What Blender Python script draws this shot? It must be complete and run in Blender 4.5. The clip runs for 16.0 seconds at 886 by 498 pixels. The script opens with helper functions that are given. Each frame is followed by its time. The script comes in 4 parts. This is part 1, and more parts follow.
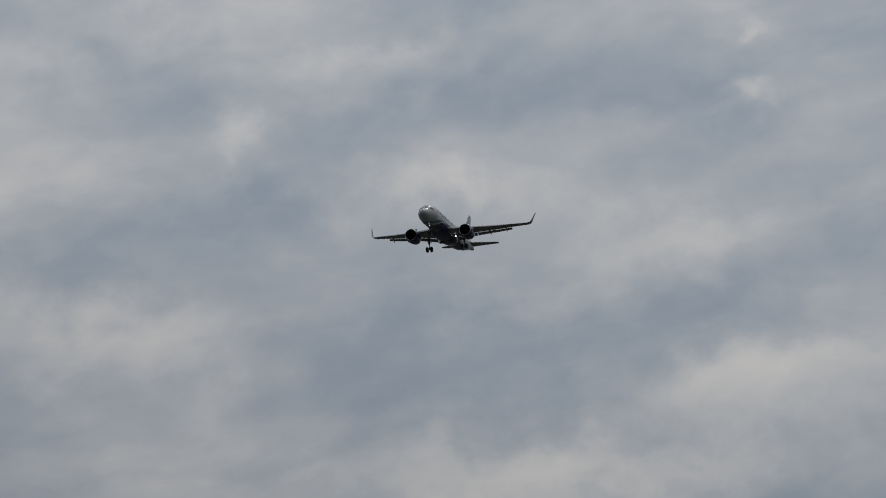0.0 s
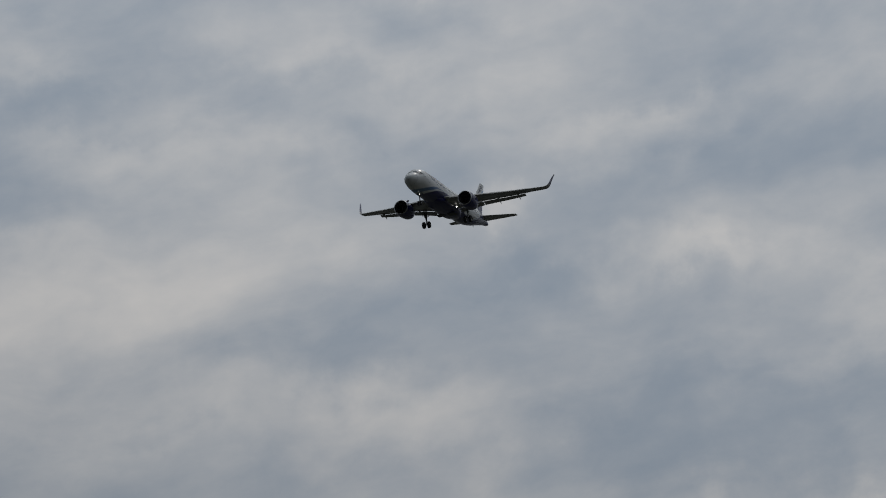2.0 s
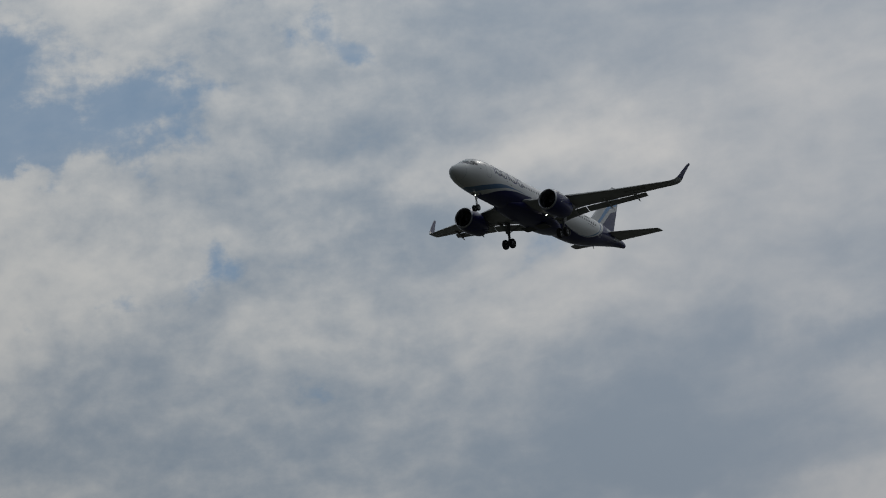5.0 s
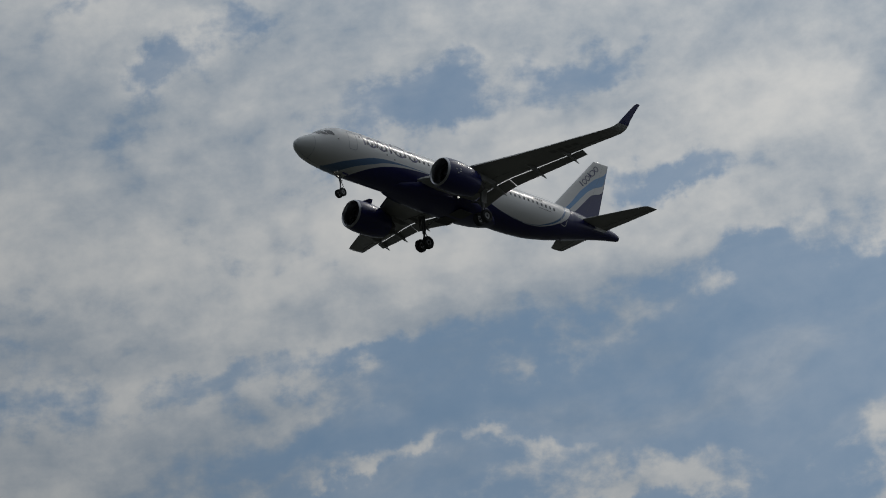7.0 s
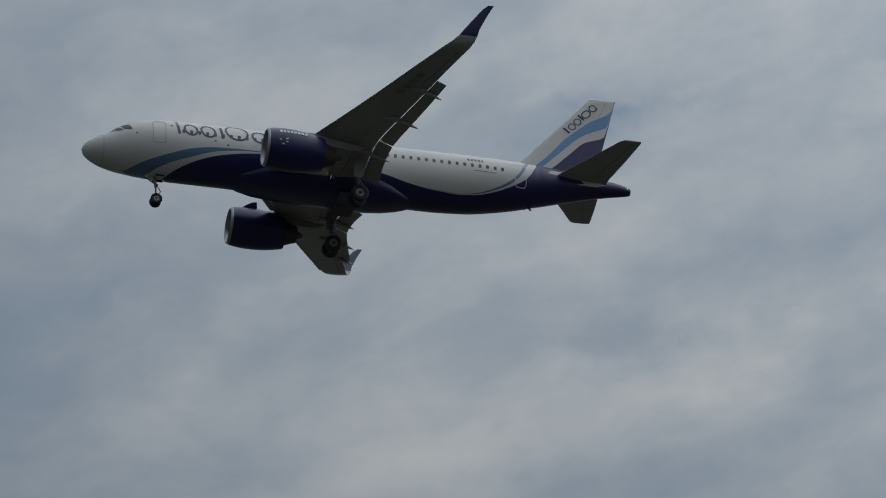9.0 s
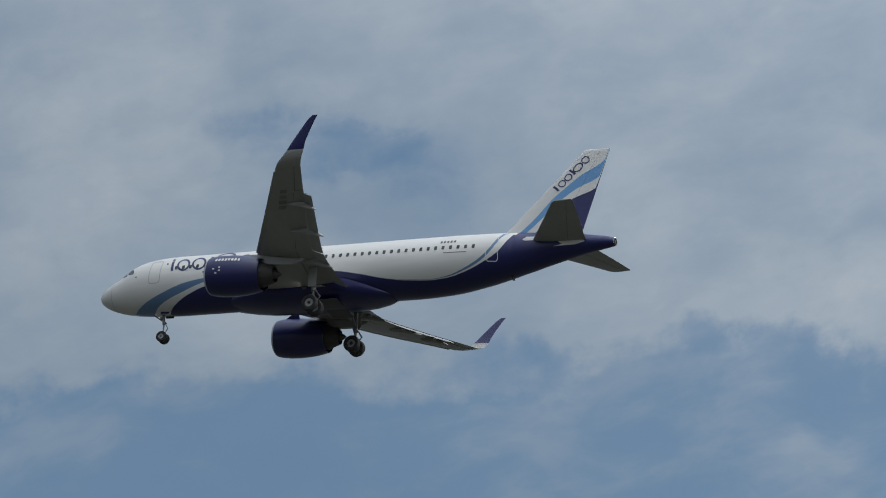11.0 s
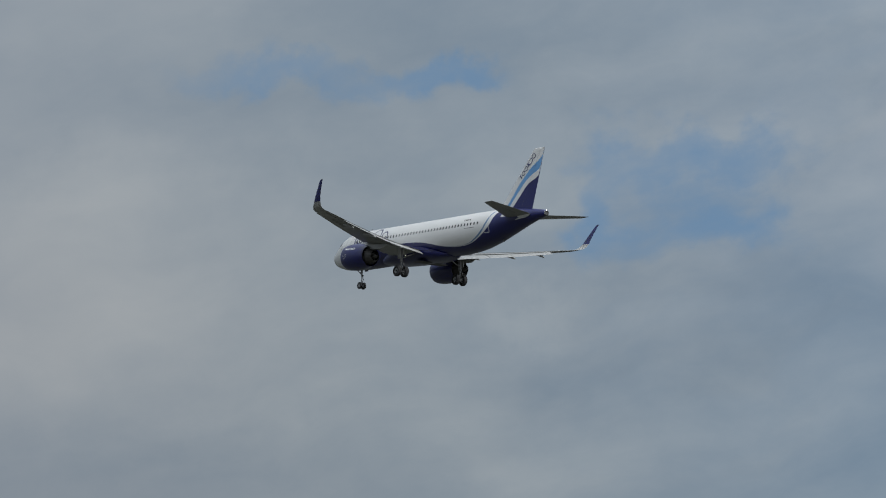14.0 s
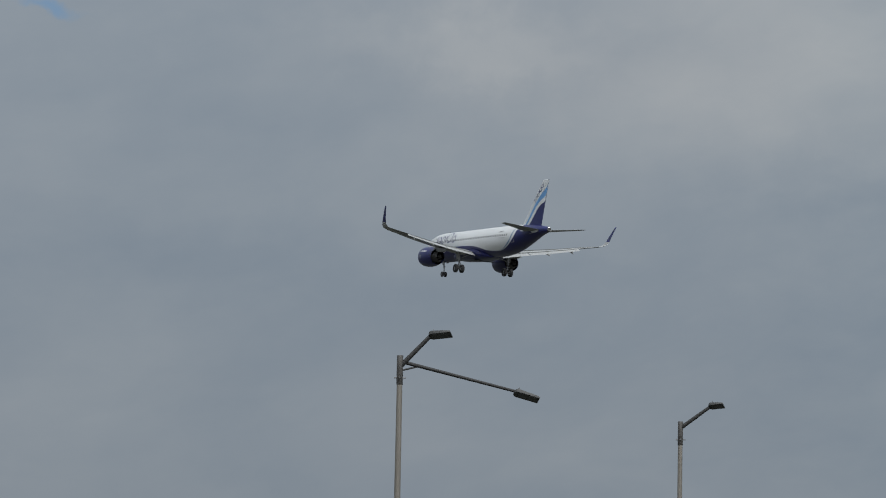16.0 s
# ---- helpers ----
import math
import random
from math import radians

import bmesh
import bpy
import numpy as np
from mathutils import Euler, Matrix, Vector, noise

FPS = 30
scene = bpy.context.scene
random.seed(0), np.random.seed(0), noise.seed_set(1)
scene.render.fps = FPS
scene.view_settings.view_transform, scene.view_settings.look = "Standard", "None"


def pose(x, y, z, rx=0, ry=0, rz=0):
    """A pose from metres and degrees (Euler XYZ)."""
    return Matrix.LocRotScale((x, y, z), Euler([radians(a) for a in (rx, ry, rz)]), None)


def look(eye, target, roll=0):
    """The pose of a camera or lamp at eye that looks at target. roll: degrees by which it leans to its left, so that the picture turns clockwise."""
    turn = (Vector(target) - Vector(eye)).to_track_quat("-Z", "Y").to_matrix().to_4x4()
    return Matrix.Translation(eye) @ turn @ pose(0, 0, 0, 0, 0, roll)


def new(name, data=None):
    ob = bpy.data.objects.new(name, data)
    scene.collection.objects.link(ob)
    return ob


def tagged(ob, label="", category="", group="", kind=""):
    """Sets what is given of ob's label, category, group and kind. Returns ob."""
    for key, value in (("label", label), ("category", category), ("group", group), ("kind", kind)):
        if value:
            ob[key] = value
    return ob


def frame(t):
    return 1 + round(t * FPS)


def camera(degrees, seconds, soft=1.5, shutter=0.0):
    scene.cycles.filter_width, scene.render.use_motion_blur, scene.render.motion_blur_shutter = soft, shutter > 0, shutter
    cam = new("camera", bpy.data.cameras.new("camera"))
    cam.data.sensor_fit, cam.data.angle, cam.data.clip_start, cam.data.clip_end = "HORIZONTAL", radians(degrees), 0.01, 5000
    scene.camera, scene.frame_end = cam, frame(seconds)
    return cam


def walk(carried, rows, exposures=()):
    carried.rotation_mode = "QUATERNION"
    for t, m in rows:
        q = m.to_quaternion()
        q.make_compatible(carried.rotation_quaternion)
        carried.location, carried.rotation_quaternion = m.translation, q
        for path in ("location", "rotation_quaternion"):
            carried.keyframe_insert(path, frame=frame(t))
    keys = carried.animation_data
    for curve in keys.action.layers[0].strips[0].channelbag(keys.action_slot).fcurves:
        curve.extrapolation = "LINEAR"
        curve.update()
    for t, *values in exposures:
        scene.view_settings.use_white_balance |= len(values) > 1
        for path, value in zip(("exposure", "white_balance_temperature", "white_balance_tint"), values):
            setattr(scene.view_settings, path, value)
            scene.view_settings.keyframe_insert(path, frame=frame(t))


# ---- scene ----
FOV = 12.977
EYE = (0.0, 0.0, 1.6)
SUN_DIR = Vector((0.67, -0.02, 0.74)).normalized()   # towards the sun

# seconds, bearing (0 = +y, clockwise), height of the aim above the horizon, roll
CAM_ROWS = (
    (0, 73.129, 10.936, -0.438), (0.5, 73.488, 11.154, -1.319), (1, 72.525, 11.371, -1.514), (1.5, 71.022, 11.605, -1.771),
    (2, 69.181, 12.032, -2.257), (2.5, 67.884, 12.667, -2.483), (3, 66.631, 13.056, -2.977), (3.2, 66.111, 13.206, -2.858),
    (3.55, 64.846, 13.618, -2.752), (3.9, 63.248, 14.110, -2.590), (4.25, 61.417, 14.661, -2.416), (4.6, 59.449, 15.252, -2.275),
    (4.95, 57.439, 15.862, -2.210), (5.3, 55.476, 16.470, -2.267), (5.5, 54.500, 16.780, -2.519), (6, 51.155, 17.966, -2.961),
    (6.5, 47.604, 18.930, -3.117), (7, 43.484, 19.786, -3.345), (7.5, 38.109, 20.822, -3.868), (8, 32.216, 21.700, -4.262),
    (8.5, 24.616, 22.620, -4.442), (8.7, 21.663, 22.911, -4.201), (9.05, 15.671, 23.345, -3.894), (9.4, 9.315, 23.649, -3.308),
    (9.75, 2.716, 23.731, -2.570), (10.1, -3.969, 23.532, -1.805), (10.45, -10.576, 23.024, -1.139), (10.8, -16.967, 22.207, -0.697),
    (11, -20.590, 21.836, -0.151), (11.5, -28.786, 20.240, -0.049), (12, -36.876, 18.252, -0.040), (12.5, -41.956, 16.068, -0.091),
    (13, -46.415, 14.205, 0.276), (13.5, -51.393, 12.614, -0.036), (14, -55.022, 11.249, 0.474), (14.5, -58.843, 10.782, 0.815),
    (15, -61.109, 8.911, 1.367), (15.5, -63.249, 8.241, 1.417), (16, -65.438, 7.288, 1.127),
)


# the picture is stopped down towards the sunny side of the sky
EXPOSURES = ((0.0, -1.49), (3.0, -1.49), (5.5, -1.57), (7.0, -1.49), (8.5, -1.14), (9.7, -0.60), (11.0, 0.05), (12.0, 0.14), (13.0, 0.06), (14.5, 0.10), (16.0, 0.14))


def aim(az, el, roll):
    a, e = radians(az), radians(el)
    way = Vector((math.sin(a) * math.cos(e), math.cos(a) * math.cos(e), math.sin(e)))
    return look(EYE, Vector(EYE) + way * 100, roll)


cam = camera(FOV, 16.0, soft=1.05)
walk(cam, [(t, aim(az, el, roll)) for t, az, el, roll in CAM_ROWS], exposures=EXPOSURES)

# ---------------------------------------------------------------- node helpers


class Nodes:
    def __init__(self, tree):
        self.tree = tree
        tree.nodes.clear()

    def add(self, kind, ins=None, **props):
        n = self.tree.nodes.new(kind)
        if props:
            for k, v in props.items():
                if k == "operation":
                    n.operation = v
                elif k == "data_type":
                    n.data_type = v
                elif k == "blend_type":
                    n.blend_type = v
        for k, v in (ins or {}).items():
            s = n.inputs[k]
            if hasattr(v, "is_linked"):
                self.tree.links.new(v, s)
            else:
                s.default_value = v
        return n

    def math(self, op, a, b=0.0, c=0.0):
        return self.add("ShaderNodeMath", {0: a, 1: b, 2: c}, operation=op).outputs[0]

    def vec(self, op, a, b=(0, 0, 0)):
        return self.add("ShaderNodeVectorMath", {0: a, 1: b}, operation=op)

    def mix(self, f, a, b, blend="MIX"):
        n = self.add("ShaderNodeMix", None, data_type="RGBA", blend_type=blend)
        for i, v in ((0, f), (6, a), (7, b)):
            if hasattr(v, "is_linked"):
                self.tree.links.new(v, n.inputs[i])
            else:
                n.inputs[i].default_value = v if i == 0 else (*v, 1)
        return n.outputs[2]

    def smooth(self, v, lo, hi, a=0.0, b=1.0):
        n = self.add("ShaderNodeMapRange", {0: v, 1: lo, 2: hi, 3: a, 4: b})
        n.interpolation_type = "SMOOTHSTEP"
        return n.outputs[0]

    def noise(self, v, scale, detail=4.0, rough=0.5, dist=0.0):
        n = self.add("ShaderNodeTexNoise", {"Vector": v, "Scale": scale, "Detail": detail, "Roughness": rough, "Distortion": dist})
        return n


# ---------------------------------------------------------------- sky and sun

# openings in the cloud: bearing, height, half width, half height, tilt, depth (thin streaks of cloud below nought)
OPEN_EAST_A = (
    (49.0, 18.2, 1.90, 0.99, 3, 0.95), (52.6, 17.9, 0.74, 0.58, 3, 0.70), (49.7, 17.3, 1.41, 0.46, 13, 0.70), (48.1, 14.5, 0.62, 0.74, 3, 0.90), (48.2, 19.1, 0.33, 0.25, 3, 0.50), (55.6, 19.2, 0.58, 0.25, 3, 0.35),
    (53.5, 15.8, 0.31, 0.31, 3, 0.50), (52.3, 15.3, 0.46, 0.17, 3, 0.45), (50.9, 14.8, 0.33, 0.15, 3, 0.40), (58.7, 15.6, 2.15, 0.66, 13, 0.30), (59.2, 13.7, 2.48, 0.74, 3, 0.22), (47.5, 17.7, 2.90, 0.79, 3, 0.80),
    (47.3, 20.6, 0.70, 0.21, 3, 0.70), (42.6, 21.6, 0.74, 0.46, 33, 0.65),
)
OPEN_EAST = (
    (43.7, 21.9, 0.50, 0.37, 3, 0.60), (45.8, 22.3, 0.99, 0.37, 23, 0.75), (44.1, 22.5, 0.33, 0.21, 3, 0.50), (53.8, 21.3, 0.74, 0.83, 3, 0.35), (55.8, 20.7, 1.99, 0.79, 3, 0.68), (45.8, 15.2, 2.48, 0.46, 3, 0.50),
    (55.7, 19.1, 0.58, 0.25, -27, 0.30), (43.5, 16.3, 3.72, 0.66, 3, 0.40), (41.8, 18.0, 1.82, 0.29, 3, 0.65), (41.5, 16.1, 1.82, 0.29, 8, 0.75), (45.5, 15.6, 2.98, 0.33, 3, 0.85), (42.0, 17.1, 2.07, 0.50, 3, 0.40),
    (50.5, 17.4, 0.99, 0.29, 3, 0.40), (43.3, 17.5, 1.08, 0.29, 13, 0.50), (46.3, 17.3, 2.07, 0.33, 3, 0.60), (48.9, 16.2, 0.99, 0.33, 3, 0.50),
)
OPEN_MIDDLE = (
    (32.8, 24.2, 0.66, 0.33, 4, 0.55), (35.1, 24.3, 0.66, 0.21, 4, 0.60), (33.7, 23.5, 0.58, 0.21, 4, 0.50), (38.0, 23.8, 0.46, 0.21, 19, 0.55), (39.2, 22.8, 0.66, 0.37, 34, 0.55), (40.3, 23.3, 0.50, 0.33, 4, 0.50),
    (43.7, 18.5, 1.41, 0.25, 12, 0.30), (37.2, 17.8, 1.24, 0.41, 4, 0.50), (39.8, 18.0, 1.24, 0.25, 4, 0.40), (40.4, 24.2, 0.50, 0.12, 4, 0.50), (43.0, 23.8, 0.33, 0.12, 4, 0.40), (36.0, 18.5, 0.50, 0.17, 4, 0.35),
    (31.3, 24.9, 1.08, 0.41, 14, 0.50), (19.7, 25.2, 0.99, 0.21, 4, 0.28), (38.9, 22.6, 0.50, 0.33, 24, 0.45), (32.6, 21.0, 0.21, 0.17, 4, 0.30),
)
OPEN_WEST_A = (
    (-23.1, 18.4, 8.28, 1.08, 0, 1.25), (-15.7, 18.6, 4.14, 0.91, 0, 0.90), (-21.9, 23.3, 1.41, 0.50, 0, 0.28), (-15.0, 20.0, 1.32, 0.66, 0, 0.55), (-19.8, 22.6, 0.91, 0.66, 0, 0.25), (-24.1, 23.8, 0.66, 0.50, 0, 0.25),
    (-18.7, 20.2, 2.48, 0.33, 0, 0.30), (-24.0, 18.1, 2.15, 1.08, 0, 0.75), (-29.4, 21.5, 1.24, 0.66, 0, 0.38), (-22.6, 23.3, 1.24, 0.50, 0, 0.45), (-25.1, 19.2, 1.66, 0.33, 0, 0.20), (-41.1, 19.8, 2.90, 1.08, 0, 0.22),
    (-37.6, 20.3, 2.07, 1.49, 0, 0.25), (-38.8, 17.3, 2.90, 0.41, 0, 0.25),
)
OPEN_WEST = (
    (-42.7, 18.7, 6.21, 1.41, 0, 0.50), (-37.5, 18.0, 2.48, 1.24, 0, 0.55), (-46.2, 17.2, 2.48, 0.50, 0, 0.35), (-49.8, 16.8, 4.97, 1.08, 0, 0.60), (-51.2, 12.7, 1.57, 0.54, 0, 0.75), (-50.7, 11.4, 1.49, 0.50, 0, 0.65),
    (-42.9, 15.1, 1.08, 0.25, 0, 0.35),
)
OPEN_FAR_WEST = (
    (-63.4, 13.8, 1.41, 0.41, -1, 0.60), (-63.2, 12.9, 0.50, 0.50, -1, 0.50), (-57.0, 13.8, 2.15, 0.37, -1, 0.62), (-52.8, 11.9, 0.58, 0.50, -1, 0.60), (-52.7, 11.0, 0.58, 0.33, -1, 0.35), (-65.0, 13.7, 0.66, 0.41, -1, 0.45),
    (-54.9, 14.0, 0.66, 0.33, -1, 0.50), (-71.3, 10.6, 0.74, 0.18, -1, 0.70), (-71.6, 9.6, 0.41, 0.17, -1, 0.30),
)
OPEN_WISPS = (
    (-31.3, 16.4, 1.49, 1.08, 0, -0.21), (-34.2, 21.1, 2.32, 0.83, 0, -0.17), (43.6, 16.8, 2.73, 0.17, 5, -0.42), (46.2, 16.2, 1.16, 0.29, 13, -0.32), (42.4, 17.4, 0.58, 0.33, 28, -0.28), (48.2, 17.6, 0.46, 0.09, 23, -0.24),
    (44.6, 17.8, 0.37, 0.21, 33, -0.28), (41.2, 16.1, 0.74, 0.08, 11, -0.28), (48.2, 17.6, 0.50, 0.12, 15, -0.28), (50.9, 18.0, 0.74, 0.33, -12, -0.35), (-22.7, 19.2, 0.50, 0.17, 0, -0.24), (-24.0, 18.8, 0.50, 0.10, 0, -0.21),
    (-23.7, 17.8, 0.66, 0.12, 5, -0.32), (-14.5, 19.6, 0.50, 0.17, 10, -0.28),
)
# brighter (+) and greyer (-) banks: the same columns, with strength
BANKS_EAST_A = (
    (67.6, 14.1, 1.41, 0.50, 0, -0.35), (76.6, 12.9, 1.66, 0.46, 0, -0.28), (73.9, 9.3, 2.73, 0.83, 5, -0.45), (77.5, 9.9, 1.16, 0.46, 0, -0.35), (70.3, 11.6, 1.08, 0.23, 0, -0.24), (67.4, 10.4, 1.24, 0.29, 0, -0.28),
    (76.0, 11.8, 1.49, 0.41, 0, -0.21), (71.5, 13.5, 1.57, 0.37, 0, 0.28), (72.8, 13.9, 0.91, 0.21, 15, 0.32), (77.7, 14.2, 0.37, 0.15, 0, 0.42), (77.8, 13.2, 0.46, 0.18, 0, 0.49), (77.0, 12.8, 0.99, 0.21, 15, 0.24),
    (70.0, 12.5, 0.41, 0.33, 0, 0.32), (72.6, 11.9, 1.24, 0.21, 0, 0.24),
)
BANKS_EAST = (
    (69.0, 9.6, 1.82, 0.46, 0, 0.35), (75.3, 7.7, 3.97, 0.33, 3, 0.45), (77.7, 8.8, 1.16, 0.37, 10, 0.35), (76.8, 11.1, 1.32, 0.29, 10, 0.24),
)
BANKS_EAST_HIGH = (
    (63.6, 14.1, 1.24, 0.29, 2, -0.23), (66.6, 14.6, 1.57, 0.33, -6, -0.25), (62.9, 12.6, 1.24, 0.25, 2, -0.15), (64.8, 9.5, 0.66, 0.15, 2, -0.15), (69.5, 15.9, 0.50, 0.12, 10, 0.28), (70.2, 15.8, 0.99, 0.41, 2, 0.20),
    (63.0, 14.7, 1.24, 0.23, 2, 0.20), (63.8, 13.6, 1.32, 0.29, 2, 0.17), (62.7, 11.2, 2.15, 0.66, 2, 0.17), (69.9, 12.5, 0.83, 0.29, 2, 0.20), (72.9, 11.7, 1.16, 0.18, 7, 0.23), (73.1, 9.5, 1.82, 0.74, 2, -0.20),
    (66.7, 11.7, 1.49, 0.33, 2, 0.10), (72.7, 13.3, 1.08, 0.25, 14, 0.17),
)
BANKS_BROKEN_A = (
    (50.4, 19.7, 2.48, 0.58, 3, 0.30), (51.3, 15.6, 2.40, 0.66, 21, 0.55), (49.8, 14.1, 2.15, 0.46, 18, 0.35), (55.5, 16.1, 0.91, 0.41, 18, 0.45), (54.5, 14.7, 0.99, 0.50, 23, 0.30), (58.7, 17.2, 1.24, 0.46, 3, 0.40),
    (60.3, 16.8, 0.50, 0.50, 33, 0.30), (59.2, 13.6, 2.48, 0.83, 3, -0.55), (57.6, 15.6, 1.08, 0.41, 3, -0.15), (56.0, 17.3, 1.49, 0.37, 11, 0.50), (56.8, 16.5, 0.91, 0.50, 23, -0.50), (56.9, 14.6, 0.83, 0.50, 3, -0.30),
    (45.2, 20.2, 3.14, 0.66, 11, 0.35), (49.0, 21.6, 1.82, 0.66, 3, 0.35),
)
BANKS_BROKEN = (
    (41.5, 20.1, 0.99, 1.32, 3, 0.18), (43.6, 16.8, 2.73, 0.17, 5, 0.48), (46.2, 16.2, 1.16, 0.29, 13, 0.30), (42.4, 17.4, 0.58, 0.33, 28, 0.24), (48.2, 17.6, 0.46, 0.10, 23, 0.30),
)
BANKS_GREY = (
    (32.9, 20.1, 2.73, 0.50, 20, -0.59), (33.9, 22.6, 2.48, 0.74, 4, 0.34), (31.7, 20.8, 0.66, 0.46, 4, 0.26), (38.4, 23.3, 0.83, 0.33, 4, 0.34), (39.8, 19.6, 2.32, 0.66, 4, 0.34), (43.4, 20.4, 1.90, 0.66, 14, 0.34),
    (33.4, 18.7, 1.66, 0.58, 4, 0.30), (37.2, 19.1, 1.16, 0.25, 4, -0.26), (19.9, 25.2, 0.99, 0.21, 4, -0.51), (19.7, 21.9, 0.66, 0.41, 4, -0.30), (28.6, 21.5, 0.83, 0.66, 4, -0.42), (26.4, 20.5, 1.24, 0.46, 4, -0.34),
    (28.9, 24.3, 1.08, 0.83, 4, 0.34), (26.2, 19.2, 1.24, 0.33, 4, 0.34), (21.5, 21.7, 0.99, 0.50, 4, 0.26), (30.8, 21.6, 0.66, 0.66, 4, 0.30),
)
BANKS_WEST_A = (
    (-17.7, 24.8, 2.90, 0.74, 0, 0.30), (-31.3, 16.4, 1.49, 1.24, 0, 0.55), (-34.2, 21.1, 2.32, 0.83, 0, 0.30), (-26.3, 23.7, 1.24, 0.99, 0, 0.25), (-16.8, 22.7, 2.32, 0.74, 0, 0.20), (-34.2, 22.2, 1.82, 0.99, 0, 0.30),
    (-23.7, 21.2, 1.99, 0.91, 0, 0.30), (-30.4, 17.3, 2.48, 0.50, 0, 0.35), (-26.7, 17.3, 0.66, 0.23, 0, 0.30), (-44.4, 12.4, 3.64, 1.16, 0, 0.60), (-40.3, 14.2, 1.08, 0.83, 0, 0.70), (-40.1, 13.7, 4.14, 0.99, 0, 0.25),
    (-64.8, 10.6, 0.99, 0.66, -1, 0.12), (-54.1, 10.3, 0.91, 0.41, -1, 0.30),
)
BANKS_WEST = (
    (-60.4, 11.9, 2.90, 0.74, -1, 0.20), (-61.2, 9.8, 4.97, 1.24, -1, 0.20), (-54.9, 9.9, 4.55, 1.66, 0, 0.30), (-64.9, 10.3, 1.66, 0.41, -1, 0.25), (-67.8, 7.1, 4.14, 0.58, -1, -0.12),
)
OPENINGS = OPEN_EAST_A + OPEN_EAST + OPEN_MIDDLE + OPEN_WEST_A + OPEN_WEST + OPEN_FAR_WEST + OPEN_WISPS
BANKS = BANKS_EAST_A + BANKS_EAST + BANKS_EAST_HIGH + BANKS_BROKEN_A + BANKS_BROKEN + BANKS_GREY + BANKS_WEST_A + BANKS_WEST
WARM_BANKS = ((-44.4, 12.7, 3.72, 1.24, 0, 0.65), (-62.9, 10.2, 4.14, 1.24, -1, 0.25), (75.3, 7.8, 3.97, 0.41, 0, 0.40), (69.0, 9.6, 1.82, 0.50, 0, 0.30), (62.9, 10.9, 2.48, 0.83, 2, 0.35))


def make_sky():
    world = bpy.data.worlds.new("sky")
    scene.world = world
    world.use_nodes = True
    n = Nodes(world.node_tree)
    way = n.add("ShaderNodeTexCoord").outputs["Generated"]
    sep = n.add("ShaderNodeSeparateXYZ", {0: way})
    az = n.math("MULTIPLY", n.math("ARCTAN2", sep.outputs[0], sep.outputs[1]), 57.2958)
    el = n.math("MULTIPLY", n.math("ARCSINE", sep.outputs[2]), 57.2958)
    flat = n.add("ShaderNodeCombineXYZ", {0: az, 1: el, 2: 0.0}).outputs[0]
    # ragged edges: the cloud coordinates are stirred by noise
    stir = n.noise(flat, 0.45, 2.5, 0.5).outputs["Color"]
    stir2 = n.vec("MULTIPLY", n.vec("SUBTRACT", stir, (0.5, 0.5, 0.5)).outputs[0], (2.6, 1.8, 0)).outputs[0]
    warped = n.vec("ADD", flat, stir2).outputs[0]
    curl = n.vec("SUBTRACT", n.noise(flat, 1.5, 5.0, 0.58).outputs["Color"], (0.5, 0.5, 0.5)).outputs[0]
    warped = n.vec("ADD", warped, n.vec("MULTIPLY", curl, (1.5, 1.1, 0)).outputs[0]).outputs[0]

    def patches(table):
        total = None
        for a, e, ra, re, turn, depth in table:
            c, s, w = math.cos(radians(turn)), math.sin(radians(turn)), math.cos(radians(e))
            off = n.vec("SUBTRACT", warped, (a, e, 0)).outputs[0]
            p = n.vec("DOT_PRODUCT", off, (c * w / ra, s / ra, 0)).outputs["Value"]
            q = n.vec("DOT_PRODUCT", off, (-s * w / re, c / re, 0)).outputs["Value"]
            g = n.math("POWER", 0.5, n.math("MULTIPLY_ADD", p, p, n.math("MULTIPLY", q, q)))
            total = n.math("MULTIPLY_ADD", g, depth, total if total else 0.0)
        return total

    total = patches(OPENINGS)
    banks = patches(BANKS)
    # slanting streaks: stretched along the layer
    soft_warp = n.vec("ADD", flat, n.vec("MULTIPLY", stir2, (0.55, 0.55, 0)).outputs[0]).outputs[0]
    sw = n.add("ShaderNodeSeparateXYZ", {0: soft_warp})
    ca, sa = math.cos(radians(11)), math.sin(radians(11))
    along = n.math("ADD", n.math("MULTIPLY", sw.outputs[0], ca), n.math("MULTIPLY", sw.outputs[1], sa))
    across = n.math("SUBTRACT", n.math("MULTIPLY", sw.outputs[1], ca), n.math("MULTIPLY", sw.outputs[0], sa))
    tilt = n.add("ShaderNodeCombineXYZ", {0: n.math("MULTIPLY", along, 0.45), 1: across, 2: 3.7}).outputs[0]
    fine = n.noise(tilt, 0.75, 9.0, 0.55, 0.0).outputs[0]
    broad = n.noise(tilt, 0.28, 3.0, 0.5).outputs[0]
    # puffy to the east, smoother and hazier westward
    rough = n.math("ADD", n.smooth(az, 22.0, 40.0, 0.0, 0.50), n.smooth(az, -66.0, -46.0, 0.28, 0.85))
    puff = n.noise(n.vec("MULTIPLY", flat, (0.8, 1.0, 1.0)).outputs[0], 1.8, 7.0, 0.58).outputs[0]
    puff = n.math("MULTIPLY", n.math("SUBTRACT", puff, 0.5), n.math("ADD", 0.20, n.math("MULTIPLY", n.smooth(az, 24.0, 40.0), n.smooth(az, 64.0, 54.0, 0.0, 0.44))))
    fine = n.math("ADD", fine, puff)
    rough = n.math("SUBTRACT", rough, n.smooth(az, 54.0, 64.0, 0.0, 0.40))
